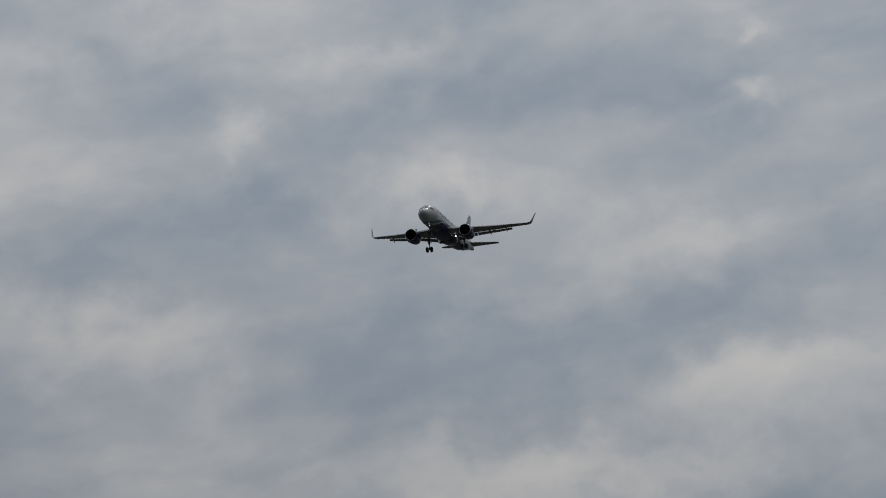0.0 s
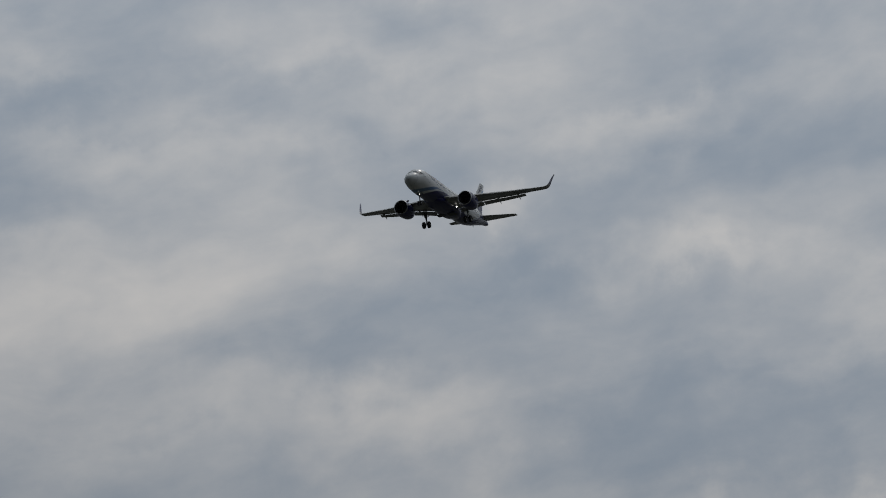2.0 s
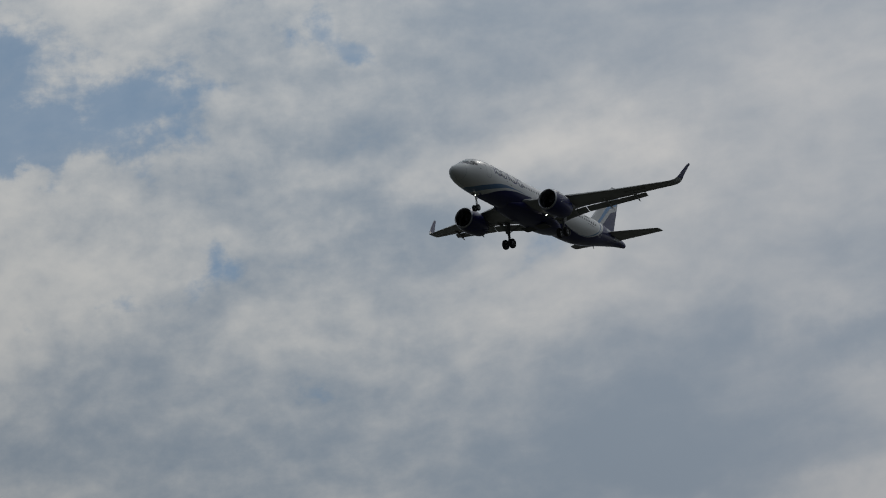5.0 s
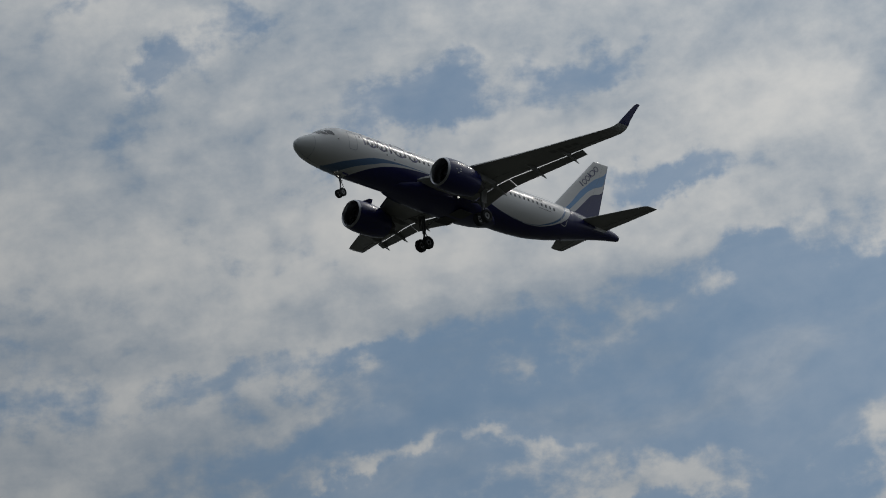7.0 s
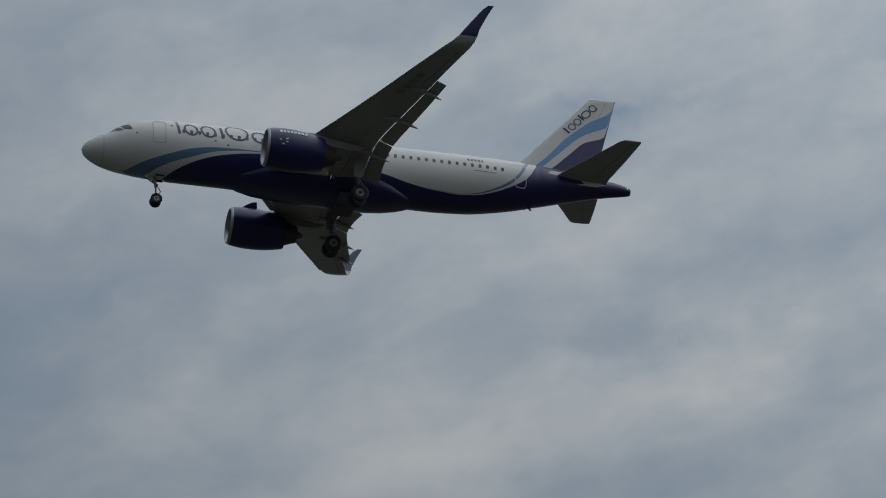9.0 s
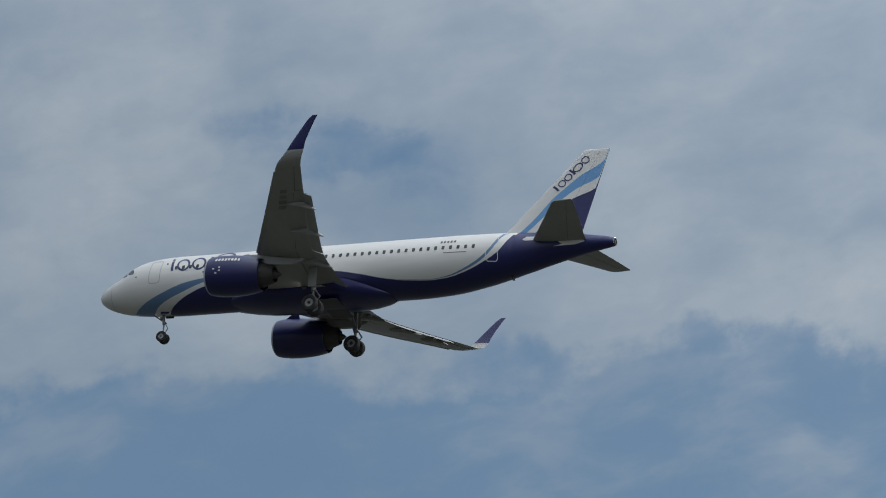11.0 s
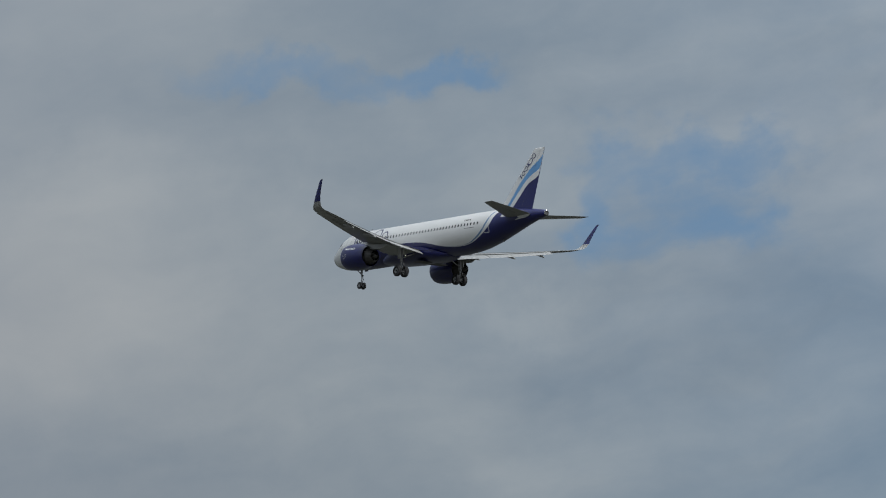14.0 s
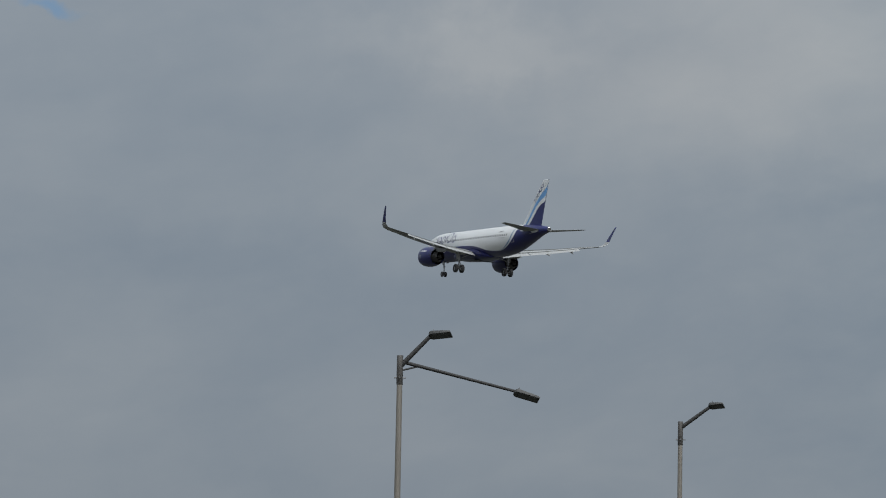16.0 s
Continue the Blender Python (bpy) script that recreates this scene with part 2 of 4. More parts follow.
    fine = n.math("ADD", n.math("MULTIPLY", n.math("SUBTRACT", fine, 0.5), rough), 0.5)
    v = n.math("ADD", n.math("MULTIPLY", n.math("SUBTRACT", fine, 0.5), 1.3), n.math("ADD", n.math("ADD", 0.80, n.smooth(az, 54.0, 62.0, 0.0, 0.12)), n.math("MULTIPLY", n.smooth(az, 20.0, 30.0), n.smooth(az, 50.0, 42.0, 0.0, -0.10))))
    v = n.math("SUBTRACT", v, total)
    cover = n.smooth(v, 0.04, 0.54)
    # thin haze-like cloud between the two sides
    thin = n.math("MULTIPLY", n.smooth(az, -58.0, -44.0), n.smooth(az, 24.0, -6.0))
    cover = n.math("MULTIPLY", cover, n.math("SUBTRACT", 1.0, n.math("MULTIPLY", thin, 0.42)))
    # a thin uneven veil over the open blue
    veil = n.smooth(n.noise(tilt, 0.9, 5.0, 0.55).outputs[0], 0.42, 0.72, 0.10, 0.42)
    veil = n.math("ADD", veil, n.math("ADD", n.smooth(az, 8.0, 34.0, 0.03, 0.16), n.smooth(az, -46.0, -60.0, 0.0, 0.16)))
    cover = n.math("ADD", cover, n.math("MULTIPLY", n.math("SUBTRACT", 1.0, cover), veil))
    lit = n.math("ADD", n.math("MULTIPLY", n.math("SUBTRACT", fine, 0.5), 1.6), n.math("MULTIPLY", n.math("MULTIPLY", n.math("SUBTRACT", broad, 0.5), 1.6), n.math("ADD", rough, 0.15)))
    # brightest where the cover is broken
    lit = n.math("ADD", n.math("ADD", n.math("ADD", lit, banks), 0.40), n.math("MULTIPLY", n.smooth(total, 0.02, 0.5), n.smooth(az, -10.0, 30.0, 0.0, 0.18)))
    cloud = n.mix(n.smooth(lit, -0.30, 1.60), (0.201, 0.244, 0.294), (0.469, 0.467, 0.456))
    dot = n.vec("DOT_PRODUCT", way, tuple(SUN_DIR)).outputs["Value"]
    cool = n.math("MINIMUM", n.math("ADD", n.smooth(dot, -0.5, 1.0), patches(WARM_BANKS)), 1.0)
    cloud = n.mix(1.0, cloud, n.mix(cool, (0.87, 0.945, 1.0), (1.0, 1.0, 1.0)), "MULTIPLY")
    # a slightly warmer grey towards both ends of the sky
    ends = n.math("ADD", n.smooth(az, 54.0, 63.0), n.smooth(az, -55.0, -62.0))
    cloud = n.mix(1.0, cloud, n.mix(ends, (1.0, 1.0, 1.0), (1.025, 1.0, 0.995)), "MULTIPLY")
    # the cloud is brighter towards the sun
    glow = n.math("POWER", 2.0, n.math("ADD", n.smooth(dot, -0.2, 0.8, 0.0, 1.3), n.smooth(dot, 0.5, 0.8, 0.0, 0.5)))
    # an overcast dome is brighter overhead than at the horizon
    dome = n.math("MULTIPLY", n.math("ADD", 1.0, n.math("MULTIPLY", n.math("MAXIMUM", sep.outputs[2], 0.0), 1.3)), 0.73)
    glow = n.math("MULTIPLY", glow, dome)
    cloud = n.vec("MULTIPLY", cloud, n.add("ShaderNodeCombineXYZ", {0: glow, 1: glow, 2: glow}).outputs[0]).outputs[0]
    sky = n.add("ShaderNodeTexSky")
    sky.sky_type, sky.sun_disc = "NISHITA", False
    sky.sun_elevation, sky.sun_rotation = math.asin(SUN_DIR.z), math.atan2(SUN_DIR.x, SUN_DIR.y)
    sky.dust_density = 0.6
    deep = n.mix(1.0, sky.outputs[0], n.mix(n.smooth(el, 6.0, 21.0), (0.50, 0.66, 0.82), (0.84, 0.96, 0.96)), "MULTIPLY")
    bg_sky = n.add("ShaderNodeBackground", {"Color": deep, "Strength": n.math("MULTIPLY", n.math("POWER", glow, 0.62), SKY_STRENGTH)})
    bg_cloud = n.add("ShaderNodeBackground", {"Color": cloud, "Strength": 1.0})
    both = n.add("ShaderNodeMixShader", {0: cover, 1: bg_sky.outputs[0], 2: bg_cloud.outputs[0]})
    out = n.add("ShaderNodeOutputWorld")
    world.node_tree.links.new(both.outputs[0], out.inputs[0])


SKY_STRENGTH = 0.080
make_sky()
lamp = bpy.data.lights.new("sun", "SUN")
lamp.energy, lamp.angle, lamp.color = 0.95, radians(5.0), (1.0, 0.95, 0.88)
sun = new("sun", lamp)
sun.matrix_world = look(SUN_DIR * 300, (0, 0, 0))

# ---------------------------------------------------------------- materials


def material(name, colour, rough=0.5, metal=0.0, vary=0.12, grain=6.0, bump=0.0, coat=0.0, streak=(1, 1, 1), glow=0.0, per_piece=0.0):
    """A surface with broad stains and fine grain; sizes in metres."""
    m = bpy.data.materials.new(name)
    m.use_nodes = True
    n = Nodes(m.node_tree)
    co = n.add("ShaderNodeTexCoord").outputs["Object"]
    co = n.vec("MULTIPLY", co, streak).outputs[0]
    big = n.noise(co, grain * 0.12, 5.0, 0.6).outputs[0]
    small = n.noise(co, grain, 6.0, 0.65).outputs[0]
    k = n.math("ADD", n.math("MULTIPLY", n.math("SUBTRACT", big, 0.5), vary * 2.2), n.math("MULTIPLY", n.math("SUBTRACT", small, 0.5), vary * 1.2))
    if per_piece:
        r = n.add("ShaderNodeObjectInfo").outputs["Random"]
        k = n.math("ADD", k, n.math("MULTIPLY", n.math("SUBTRACT", r, 0.5), per_piece))
    k = n.math("ADD", k, 1.0)
    col = n.vec("MULTIPLY", (*colour,), n.add("ShaderNodeCombineXYZ", {0: k, 1: k, 2: k}).outputs[0]).outputs[0]
    ro = n.math("ADD", rough, n.math("MULTIPLY", n.math("SUBTRACT", big, 0.5), 0.25))
    b = n.add("ShaderNodeBsdfPrincipled", {"Base Color": col, "Roughness": ro, "Metallic": metal, "Coat Weight": coat, "Coat Roughness": 0.12})
    if glow:
        b.inputs["Emission Color"].default_value = (1.0, 0.97, 0.9, 1)
        b.inputs["Emission Strength"].default_value = glow
    if bump:
        bm = n.add("ShaderNodeBump", {"Height": small, "Strength": bump, "Distance": 0.01})
        m.node_tree.links.new(bm.outputs[0], b.inputs["Normal"])
    out = n.add("ShaderNodeOutputMaterial")
    m.node_tree.links.new(b.outputs[0], out.inputs[0])
    return m


WHITE = material("white_paint", (0.61, 0.61, 0.59), 0.40, vary=0.12, grain=2.0, coat=0.28, streak=(0.3, 1, 1.5))
INDIGO = material("indigo_paint", (0.0085, 0.0105, 0.082), 0.36, vary=0.18, grain=2.0, coat=0.16, streak=(0.3, 1, 1.5))
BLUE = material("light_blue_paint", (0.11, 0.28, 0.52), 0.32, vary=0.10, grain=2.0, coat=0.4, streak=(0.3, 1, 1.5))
# the light blue again, with the lower hull's shade put into its colour
BLUE_SHADED = material("light_blue_paint_shaded", (0.105, 0.19, 0.33), 0.32, vary=0.10, grain=2.0, coat=0.4, streak=(0.3, 1, 1.5))
GREY = material("wing_grey_paint", (0.30, 0.30, 0.285), 0.45, vary=0.22, grain=2.5, coat=0.1, streak=(1, 0.35, 1))
SEAL = material("panel_joint_dark", (0.10, 0.10, 0.10), 0.6, vary=0.2)
FADED = material("faded_dark_lettering", (0.19, 0.19, 0.18), 0.6, vary=0.4, grain=4.0)
LIP = material("bare_aluminium", (0.42, 0.42, 0.43), 0.36, 1.0, vary=0.1)
STEEL = material("landing_gear_grey", (0.17, 0.17, 0.17), 0.42, 0.3, vary=0.25, grain=9.0)
NOZZLE = material("heat_stained_nozzle", (0.07, 0.066, 0.062), 0.6, 0.5, vary=0.35, grain=5.0)
FAN = material("fan_blade_dark", (0.06, 0.06, 0.065), 0.35, 0.7, vary=0.2)
TYRE = material("tyre_rubber", (0.025, 0.025, 0.026), 0.8, vary=0.3, grain=12.0, bump=0.3)
HUB = material("wheel_hub_pale", (0.25, 0.25, 0.245), 0.45, 0.2, vary=0.2, grain=12.0)
GLASS = material("dark_window_glass", (0.045, 0.05, 0.055), 0.26, vary=0.3, coat=0.1, per_piece=0.5)
BAY = material("wheel_bay_dark", (0.07, 0.07, 0.07), 0.7, vary=0.4, grain=6.0)
LIGHT = material("lit_lamp_glass", (0.9, 0.9, 0.88), 0.2, vary=0.0, glow=14.0)
POLE = material("galvanised_pole", (0.21, 0.19, 0.16), 0.55, 0.35, vary=0.25, grain=8.0, streak=(1, 1, 0.2))
ARM = material("weathered_grey_arm", (0.035, 0.034, 0.032), 0.65, 0.2, vary=0.3, grain=8.0)
SLEEVE = material("weathered_bracket_sleeve", (0.075, 0.07, 0.063), 0.6, 0.3, vary=0.3, grain=8.0)
HEADM = material("lamp_head_grey", (0.05, 0.05, 0.047), 0.55, 0.1, vary=0.25, grain=8.0)
LENS = material("lamp_lens_dusty", (0.045, 0.045, 0.042), 0.3, vary=0.3, grain=10.0)
GRASS = material("dry_grass_field", (0.036, 0.037, 0.028), 0.9, vary=0.5, grain=0.4, bump=0.4)
CONCRETE = material("concrete_footing", (0.33, 0.32, 0.30), 0.85, vary=0.25, grain=5.0, bump=0.3)

# ---------------------------------------------------------------- mesh helpers


def mesh_object(name, verts, faces, mats, parent=None, label="", smooth=True, slots=None, fix=True):
    me = bpy.data.meshes.new(name)
    me.from_pydata([tuple(v) for v in verts], [], faces)
    for m in (mats if isinstance(mats, (list, tuple)) else [mats]):
        me.materials.append(m)
    if slots is not None:
        me.polygons.foreach_set("material_index", slots)
    if fix:
        bm = bmesh.new()
        bm.from_mesh(me)
        bmesh.ops.recalc_face_normals(bm, faces=bm.faces)
        bm.to_mesh(me)
        bm.free()
    me.polygons.foreach_set("use_smooth", [smooth] * len(me.polygons))
    if smooth:
        me.set_sharp_from_angle(angle=radians(38))
    me.update()
    ob = new(name, me)
    if parent:
        ob.parent = parent
    if label:
        tagged(ob, label)
    return ob


class Shell:
    """Collects rings and tubes into one mesh."""

    def __init__(self):
        self.v, self.f, self.s = [], [], []

    def rings(self, rings, slot=0, caps=True, closed=True):
        n, base = len(rings[0]), len(self.v)
        for r in rings:
            self.v += [tuple(p) for p in r]
        for i in range(len(rings) - 1):
            for j in range(n if closed else n - 1):
                a, b = base + i * n + j, base + i * n + (j + 1) % n
                self.f.append((a, b, b + n, a + n))
                self.s.append(slot(i, j) if callable(slot) else slot)
        if caps:
            for i in (0, len(rings) - 1):
                self.f.append(tuple(base + i * n + j for j in range(n)))
                self.s.append(slot(min(i, len(rings) - 2), 0) if callable(slot) else slot)
        return self

    def tube(self, a, b, ra, rb=None, n=10, slot=0):
        a, b = Vector(a), Vector(b)
        d = (b - a).normalized()
        u = d.orthogonal().normalized()
        w = d.cross(u)
        rb = ra if rb is None else rb
        ring = lambda p, r: [p + (u * math.cos(k * math.tau / n) + w * math.sin(k * math.tau / n)) * r for k in range(n)]
        return self.rings([ring(a, ra), ring(b, rb)], slot)

    def revolve(self, origin, axis, profile, n=32, slot=0, caps=False):
        """profile: (distance along axis, radius)."""
        o, d = Vector(origin), Vector(axis).normalized()
        u = Vector((0, 0, 1)) if abs(d.z) < 0.9 else Vector((1, 0, 0))
        u = (u - d * u.dot(d)).normalized()
        w = d.cross(u)
        return self.rings([[o + d * x + (u * math.cos(k * math.tau / n) + w * math.sin(k * math.tau / n)) * max(r, 1e-3) for k in range(n)] for x, r in profile], slot, caps)

    def box(self, m, size, bevel=0.12, slot=0):
        """A box with its four long edges (along x) chamfered."""
        sx, sy, sz = (s / 2 for s in size)
        c = min(sy, sz) * bevel * 2
        pts = [(sy - c, -sz), (sy, -sz + c), (sy, sz - c), (sy - c, sz), (-sy + c, sz), (-sy, sz - c), (-sy, -sz + c), (-sy + c, -sz)]
        k = 0.9
        rings = [[m @ Vector((x, p[0] * q, p[1] * q)) for p in pts] for x, q in ((-sx, k), (-sx * 0.94, 1), (sx * 0.94, 1), (sx, k))]
        return self.rings(rings, slot)

    def make(self, name, mats, parent=None, label="", smooth=True):
        return mesh_object(name, self.v, self.f, mats, parent, label, smooth, self.s)


def spline(table, d):
    """Smooth monotone interpolation in a table of (x, y, ...) rows."""
    xs = [r[0] for r in table]
    if d <= xs[0]:
        return list(table[0][1:])
    if d >= xs[-1]:
        return list(table[-1][1:])
    i = max(k for k in range(len(xs) - 1) if xs[k] <= d)
    h = xs[i + 1] - xs[i]
    t = (d - xs[i]) / h
    out = []
    for c in range(1, len(table[0])):
        s = [(table[k + 1][c] - table[k][c]) / (xs[k + 1] - xs[k]) for k in range(len(xs) - 1)]

        def slope(k):
            if k == 0:
                return s[0] if xs[0] or c == 9 else s[0] * 1.6
            if k == len(xs) - 1:
                return s[-1]
            a, b = s[k - 1], s[k]
            return 0.0 if a * b <= 0 else 2 * a * b / (a + b)
        m0, m1 = slope(i), slope(i + 1)
        y0, y1 = table[i][c], table[i + 1][c]
        out.append((2 * t**3 - 3 * t**2 + 1) * y0 + (t**3 - 2 * t**2 + t) * h * m0 + (-2 * t**3 + 3 * t**2) * y1 + (t**3 - t**2) * h * m1)
    return out


# ---------------------------------------------------------------- airliner: x forward from the radome, y to port, z up from the cabin axis

# metres behind the radome: top, bottom, half width
BODY = ((0.0, -0.57, -0.57, 0.0), (0.12, -0.24, -0.90, 0.35), (0.45, 0.06, -1.19, 0.68), (1.0, 0.40, -1.46, 1.03), (1.7, 0.74, -1.68, 1.33), (2.2, 1.10, -1.79, 1.50),
        (2.9, 1.55, -1.89, 1.68), (3.6, 1.80, -1.96, 1.81), (4.6, 1.97, -2.02, 1.91), (6.2, 2.07, -2.07, 1.975), (23.5, 2.07, -2.07, 1.975), (26.0, 2.07, -1.94, 1.95), (28.5, 2.05, -1.53, 1.78),
        (31.0, 1.98, -0.90, 1.47), (33.5, 1.82, -0.22, 1.05), (35.8, 1.55, 0.34, 0.64), (37.2, 1.32, 0.60, 0.40), (37.5, 1.22, 0.66, 0.30))
# paint edges, height on the side: top of the indigo, foot of the blue band, top of the blue band
PAINT_INDIGO = ((5.5, -2.08), (6.2, -1.78), (7.1, -1.39), (8.8, -0.85), (11.0, -0.48), (14.0, -0.32), (17.0, -0.40), (18.6, -0.55), (20.2, -0.84), (21.8, -1.18), (23.4, -1.38), (25.0, -1.45), (26.3, -1.35),
                (27.5, -1.05), (28.7, -0.55), (29.9, 0.22), (30.6, 1.3), (31.0, 2.1))
PAINT_FOOT = ((4.2, -2.08), (5.4, -1.62), (6.9, -1.14), (8.8, -0.58), (11.0, -0.34), (14.0, -0.31), (23.4, -1.35), (25.0, -1.42), (26.3, -1.30), (27.5, -0.96), (28.7, -0.38), (29.5, 0.40), (30.0, 1.35), (30.4, 2.1))
PAINT_TOP = ((2.6, -1.95), (3.2, -1.82), (4.2, -1.48), (5.5, -1.06), (7.2, -0.54), (8.8, -0.32), (11.0, -0.26), (14.0, -0.30), (23.4, -1.33), (25.0, -1.40), (26.3, -1.25), (27.5, -0.84), (28.7, -0.16), (29.4, 0.62), (29.8, 1.40), (30.15, 2.1))


def body_at(d, th):
    """A point of the hull, th radians round from the top (port positive)."""
    top, bot, w = spline(BODY, d)
    return Vector((-d, w * math.sin(th), (top + bot) / 2 + (top - bot) / 2 * math.cos(th)))


def body_angle(d, z):
    top, bot, w = spline(BODY, d)
    hh = max((top - bot) / 2, 1e-4)
    return math.acos(max(-1, min(1, (z - (top + bot) / 2) / hh)))


def body_normal(d, th):
    a = body_at(d + 0.02, th) - body_at(max(d - 0.02, 0), th)
    b = body_at(d, th + 0.01) - body_at(d, th - 0.01)
    n = a.cross(b).normalized()
    c = body_at(d, th)
    return n if n.dot(Vector((0, c.y, c.z - 0.0))) > 0 else -n


def make_fuselage(parent):
    ds = [0.0, 0.015, 0.05, 0.12, 0.22, 0.35, 0.5, 0.7] + [0.95 + 0.25 * k for k in range(146)] + [37.5]
    seg = (11, 5, 4, 9)
    sh = Shell()
    rings, slots = [], []
    for d in ds:
        tb = body_angle(d, spline(PAINT_INDIGO, d)[0])
        tg = body_angle(d, spline(PAINT_FOOT, d)[0])
        tt = body_angle(d, spline(PAINT_TOP, d)[0])
        e = 0.004
        tb = min(max(tb, 3 * e), math.pi - e)
        tg = min(max(tg, 2 * e), tb - e)
        tt = min(max(tt, e), tg - e)
        marks = (0, tt, tg, tb, math.pi)
        half = []
        for k, n in enumerate(seg):
            half += [marks[k] + (marks[k + 1] - marks[k]) * j / n for j in range(n)]
        th = half + [math.pi] + [-a for a in reversed(half[1:])]
        rings.append([body_at(d, a) for a in th])
    # slot 1, the light blue band, takes the copy darkened for shade
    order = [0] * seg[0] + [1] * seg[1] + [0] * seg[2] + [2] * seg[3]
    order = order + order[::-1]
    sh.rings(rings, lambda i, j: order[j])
    return sh.make("fuselage", [WHITE, BLUE_SHADED, INDIGO], parent, "white fuselage with indigo belly and light blue swoosh")


def hull_patch(name, mat, parent, d0, d1, z0, z1, side=1, lift=0.012, nd=4, nz=4, lean=0.0, label="", corner=0.3):
    """A thin rounded plate that follows the hull; d0..d1 behind the radome, z0..z1 in height."""
    sh = Shell()
    c, rx, rz = (d0 + d1) / 2, (d1 - d0) / 2, (z1 - z0) / 2
    zc = (z0 + z1) / 2
    rings = []
    for q, lf in ((1.0, 0.0), (0.96, lift), (0.6, lift), (0.02, lift)):
        ring = []
        for k in range(20):
            a = math.tau * (k + 0.5) / 20
            ca, sa = math.cos(a), math.sin(a)
            p = 2.0 / (2.0 + corner * 10 * (1 - corner)) if corner < 1 else 1
            x, y = math.copysign(abs(ca) ** p, ca), math.copysign(abs(sa) ** p, sa)
            z = zc + y * rz * q
            d = c + x * rx * q - lean * (z - zc)
            th = body_angle(d, z) * side
            ring.append(body_at(d, th) + body_normal(d, th) * (lf + 0.001))
        rings.append(ring)
    sh.rings(rings)
    return sh.make(name, mat, parent, label)


def hull_ribbon(name, mat, parent, pts, width, side=1, lift=0.01, closed=False, label=""):
    """A painted stroke on the hull along (d, z) points."""
    n = len(pts)
    left, right = [], []
    for i, (d, z) in enumerate(pts):
        a = pts[(i - 1) % n] if closed or i else pts[0]
        b = pts[(i + 1) % n] if closed or i < n - 1 else pts[-1]
        t = Vector((b[0] - a[0], b[1] - a[1])).normalized()
        o = Vector((-t.y, t.x)) * width / 2
        for lst, s in ((left, 1), (right, -1)):
            dd, zz = d + o.x * s, z + o.y * s
            th = body_angle(dd, zz) * side
            lst.append(body_at(dd, th) + body_normal(dd, th) * lift)
    v = left + right
    f = [(i, (i + 1) % n, n + (i + 1) % n, n + i) for i in range(n if closed else n - 1)]
    return mesh_object(name, v, f, mat, parent, label)


def foil(n=11):
    """Upper then lower outline of a section: (chord fraction, height for 1 of thickness)."""
    us = [(1 - math.cos(math.pi * k / n)) / 2 for k in range(n + 1)]
    h = lambda u: 5 * (0.2969 * math.sqrt(u) - 0.126 * u - 0.3516 * u * u + 0.2843 * u**3 - 0.1026 * u**4)
    return [(u, h(u)) for u in reversed(us)] + [(u, -h(u) * 0.8) for u in us[1:-1]] + [(1.0, -0.008)]


def foil_ring(d, y, z, chord, thick, twist, cant, side, pts=None):
    tw, ca = radians(twist), radians(cant)
    up = Vector((0, -math.sin(ca), math.cos(ca)))
    out = []
    for u, h in (pts or foil()):
        x, v = -u * chord, h * chord * thick
        x, v = x * math.cos(tw) + v * math.sin(tw), x * math.sin(tw) + v * math.cos(tw)
        p = Vector((-d + x, y, z)) + up * v
        out.append(Vector((p.x, p.y * side, p.z)))
    return out


# span, leading edge behind the radome, chord, height, thickness, twist, lean
WING = ((0.6, 11.55, 7.1, -1.145, 0.15, 3.0, 3), (1.95, 12.3, 6.2, -1.032, 0.15, 3.0, 4), (4.0, 13.35, 5.05, -0.829, 0.13, 2.4, 4), (6.4, 14.62, 3.95, -0.597, 0.118, 1.8, 4), (9.0, 16.023, 3.332, -0.312, 0.112, 1.2, 5), (11.5, 17.373, 2.782, 0.004, 0.108, 0.6, 6), (14.0, 18.724, 2.212, 0.376, 0.105, 0.0, 8), (16.3, 19.97, 1.74, 0.7, 0.1, -0.4, 10))
SHARK = ((16.3, 19.97, 1.74, 0.70, 0.10, -0.4, 10), (16.75, 20.30, 1.60, 0.83, 0.10, -0.4, 24), (17.03, 20.70, 1.38, 1.07, 0.095, 0, 46), (17.20, 21.08, 1.16, 1.42, 0.09, 0, 64), (17.32, 21.40, 0.95, 1.85, 0.085, 0, 74),
         (17.48, 21.96, 0.72, 2.55, 0.08, 0, 78), (17.64, 22.53, 0.52, 3.24, 0.08, 0, 79), (17.71, 22.86, 0.36, 3.50, 0.07, 0, 80))


def wing_at(y, u):
    """Chord point u at span y."""
    d, c, z, t, tw, ca = spline(WING, y)
    return d + u * c, z - u * c * math.sin(radians(tw)), c, tw


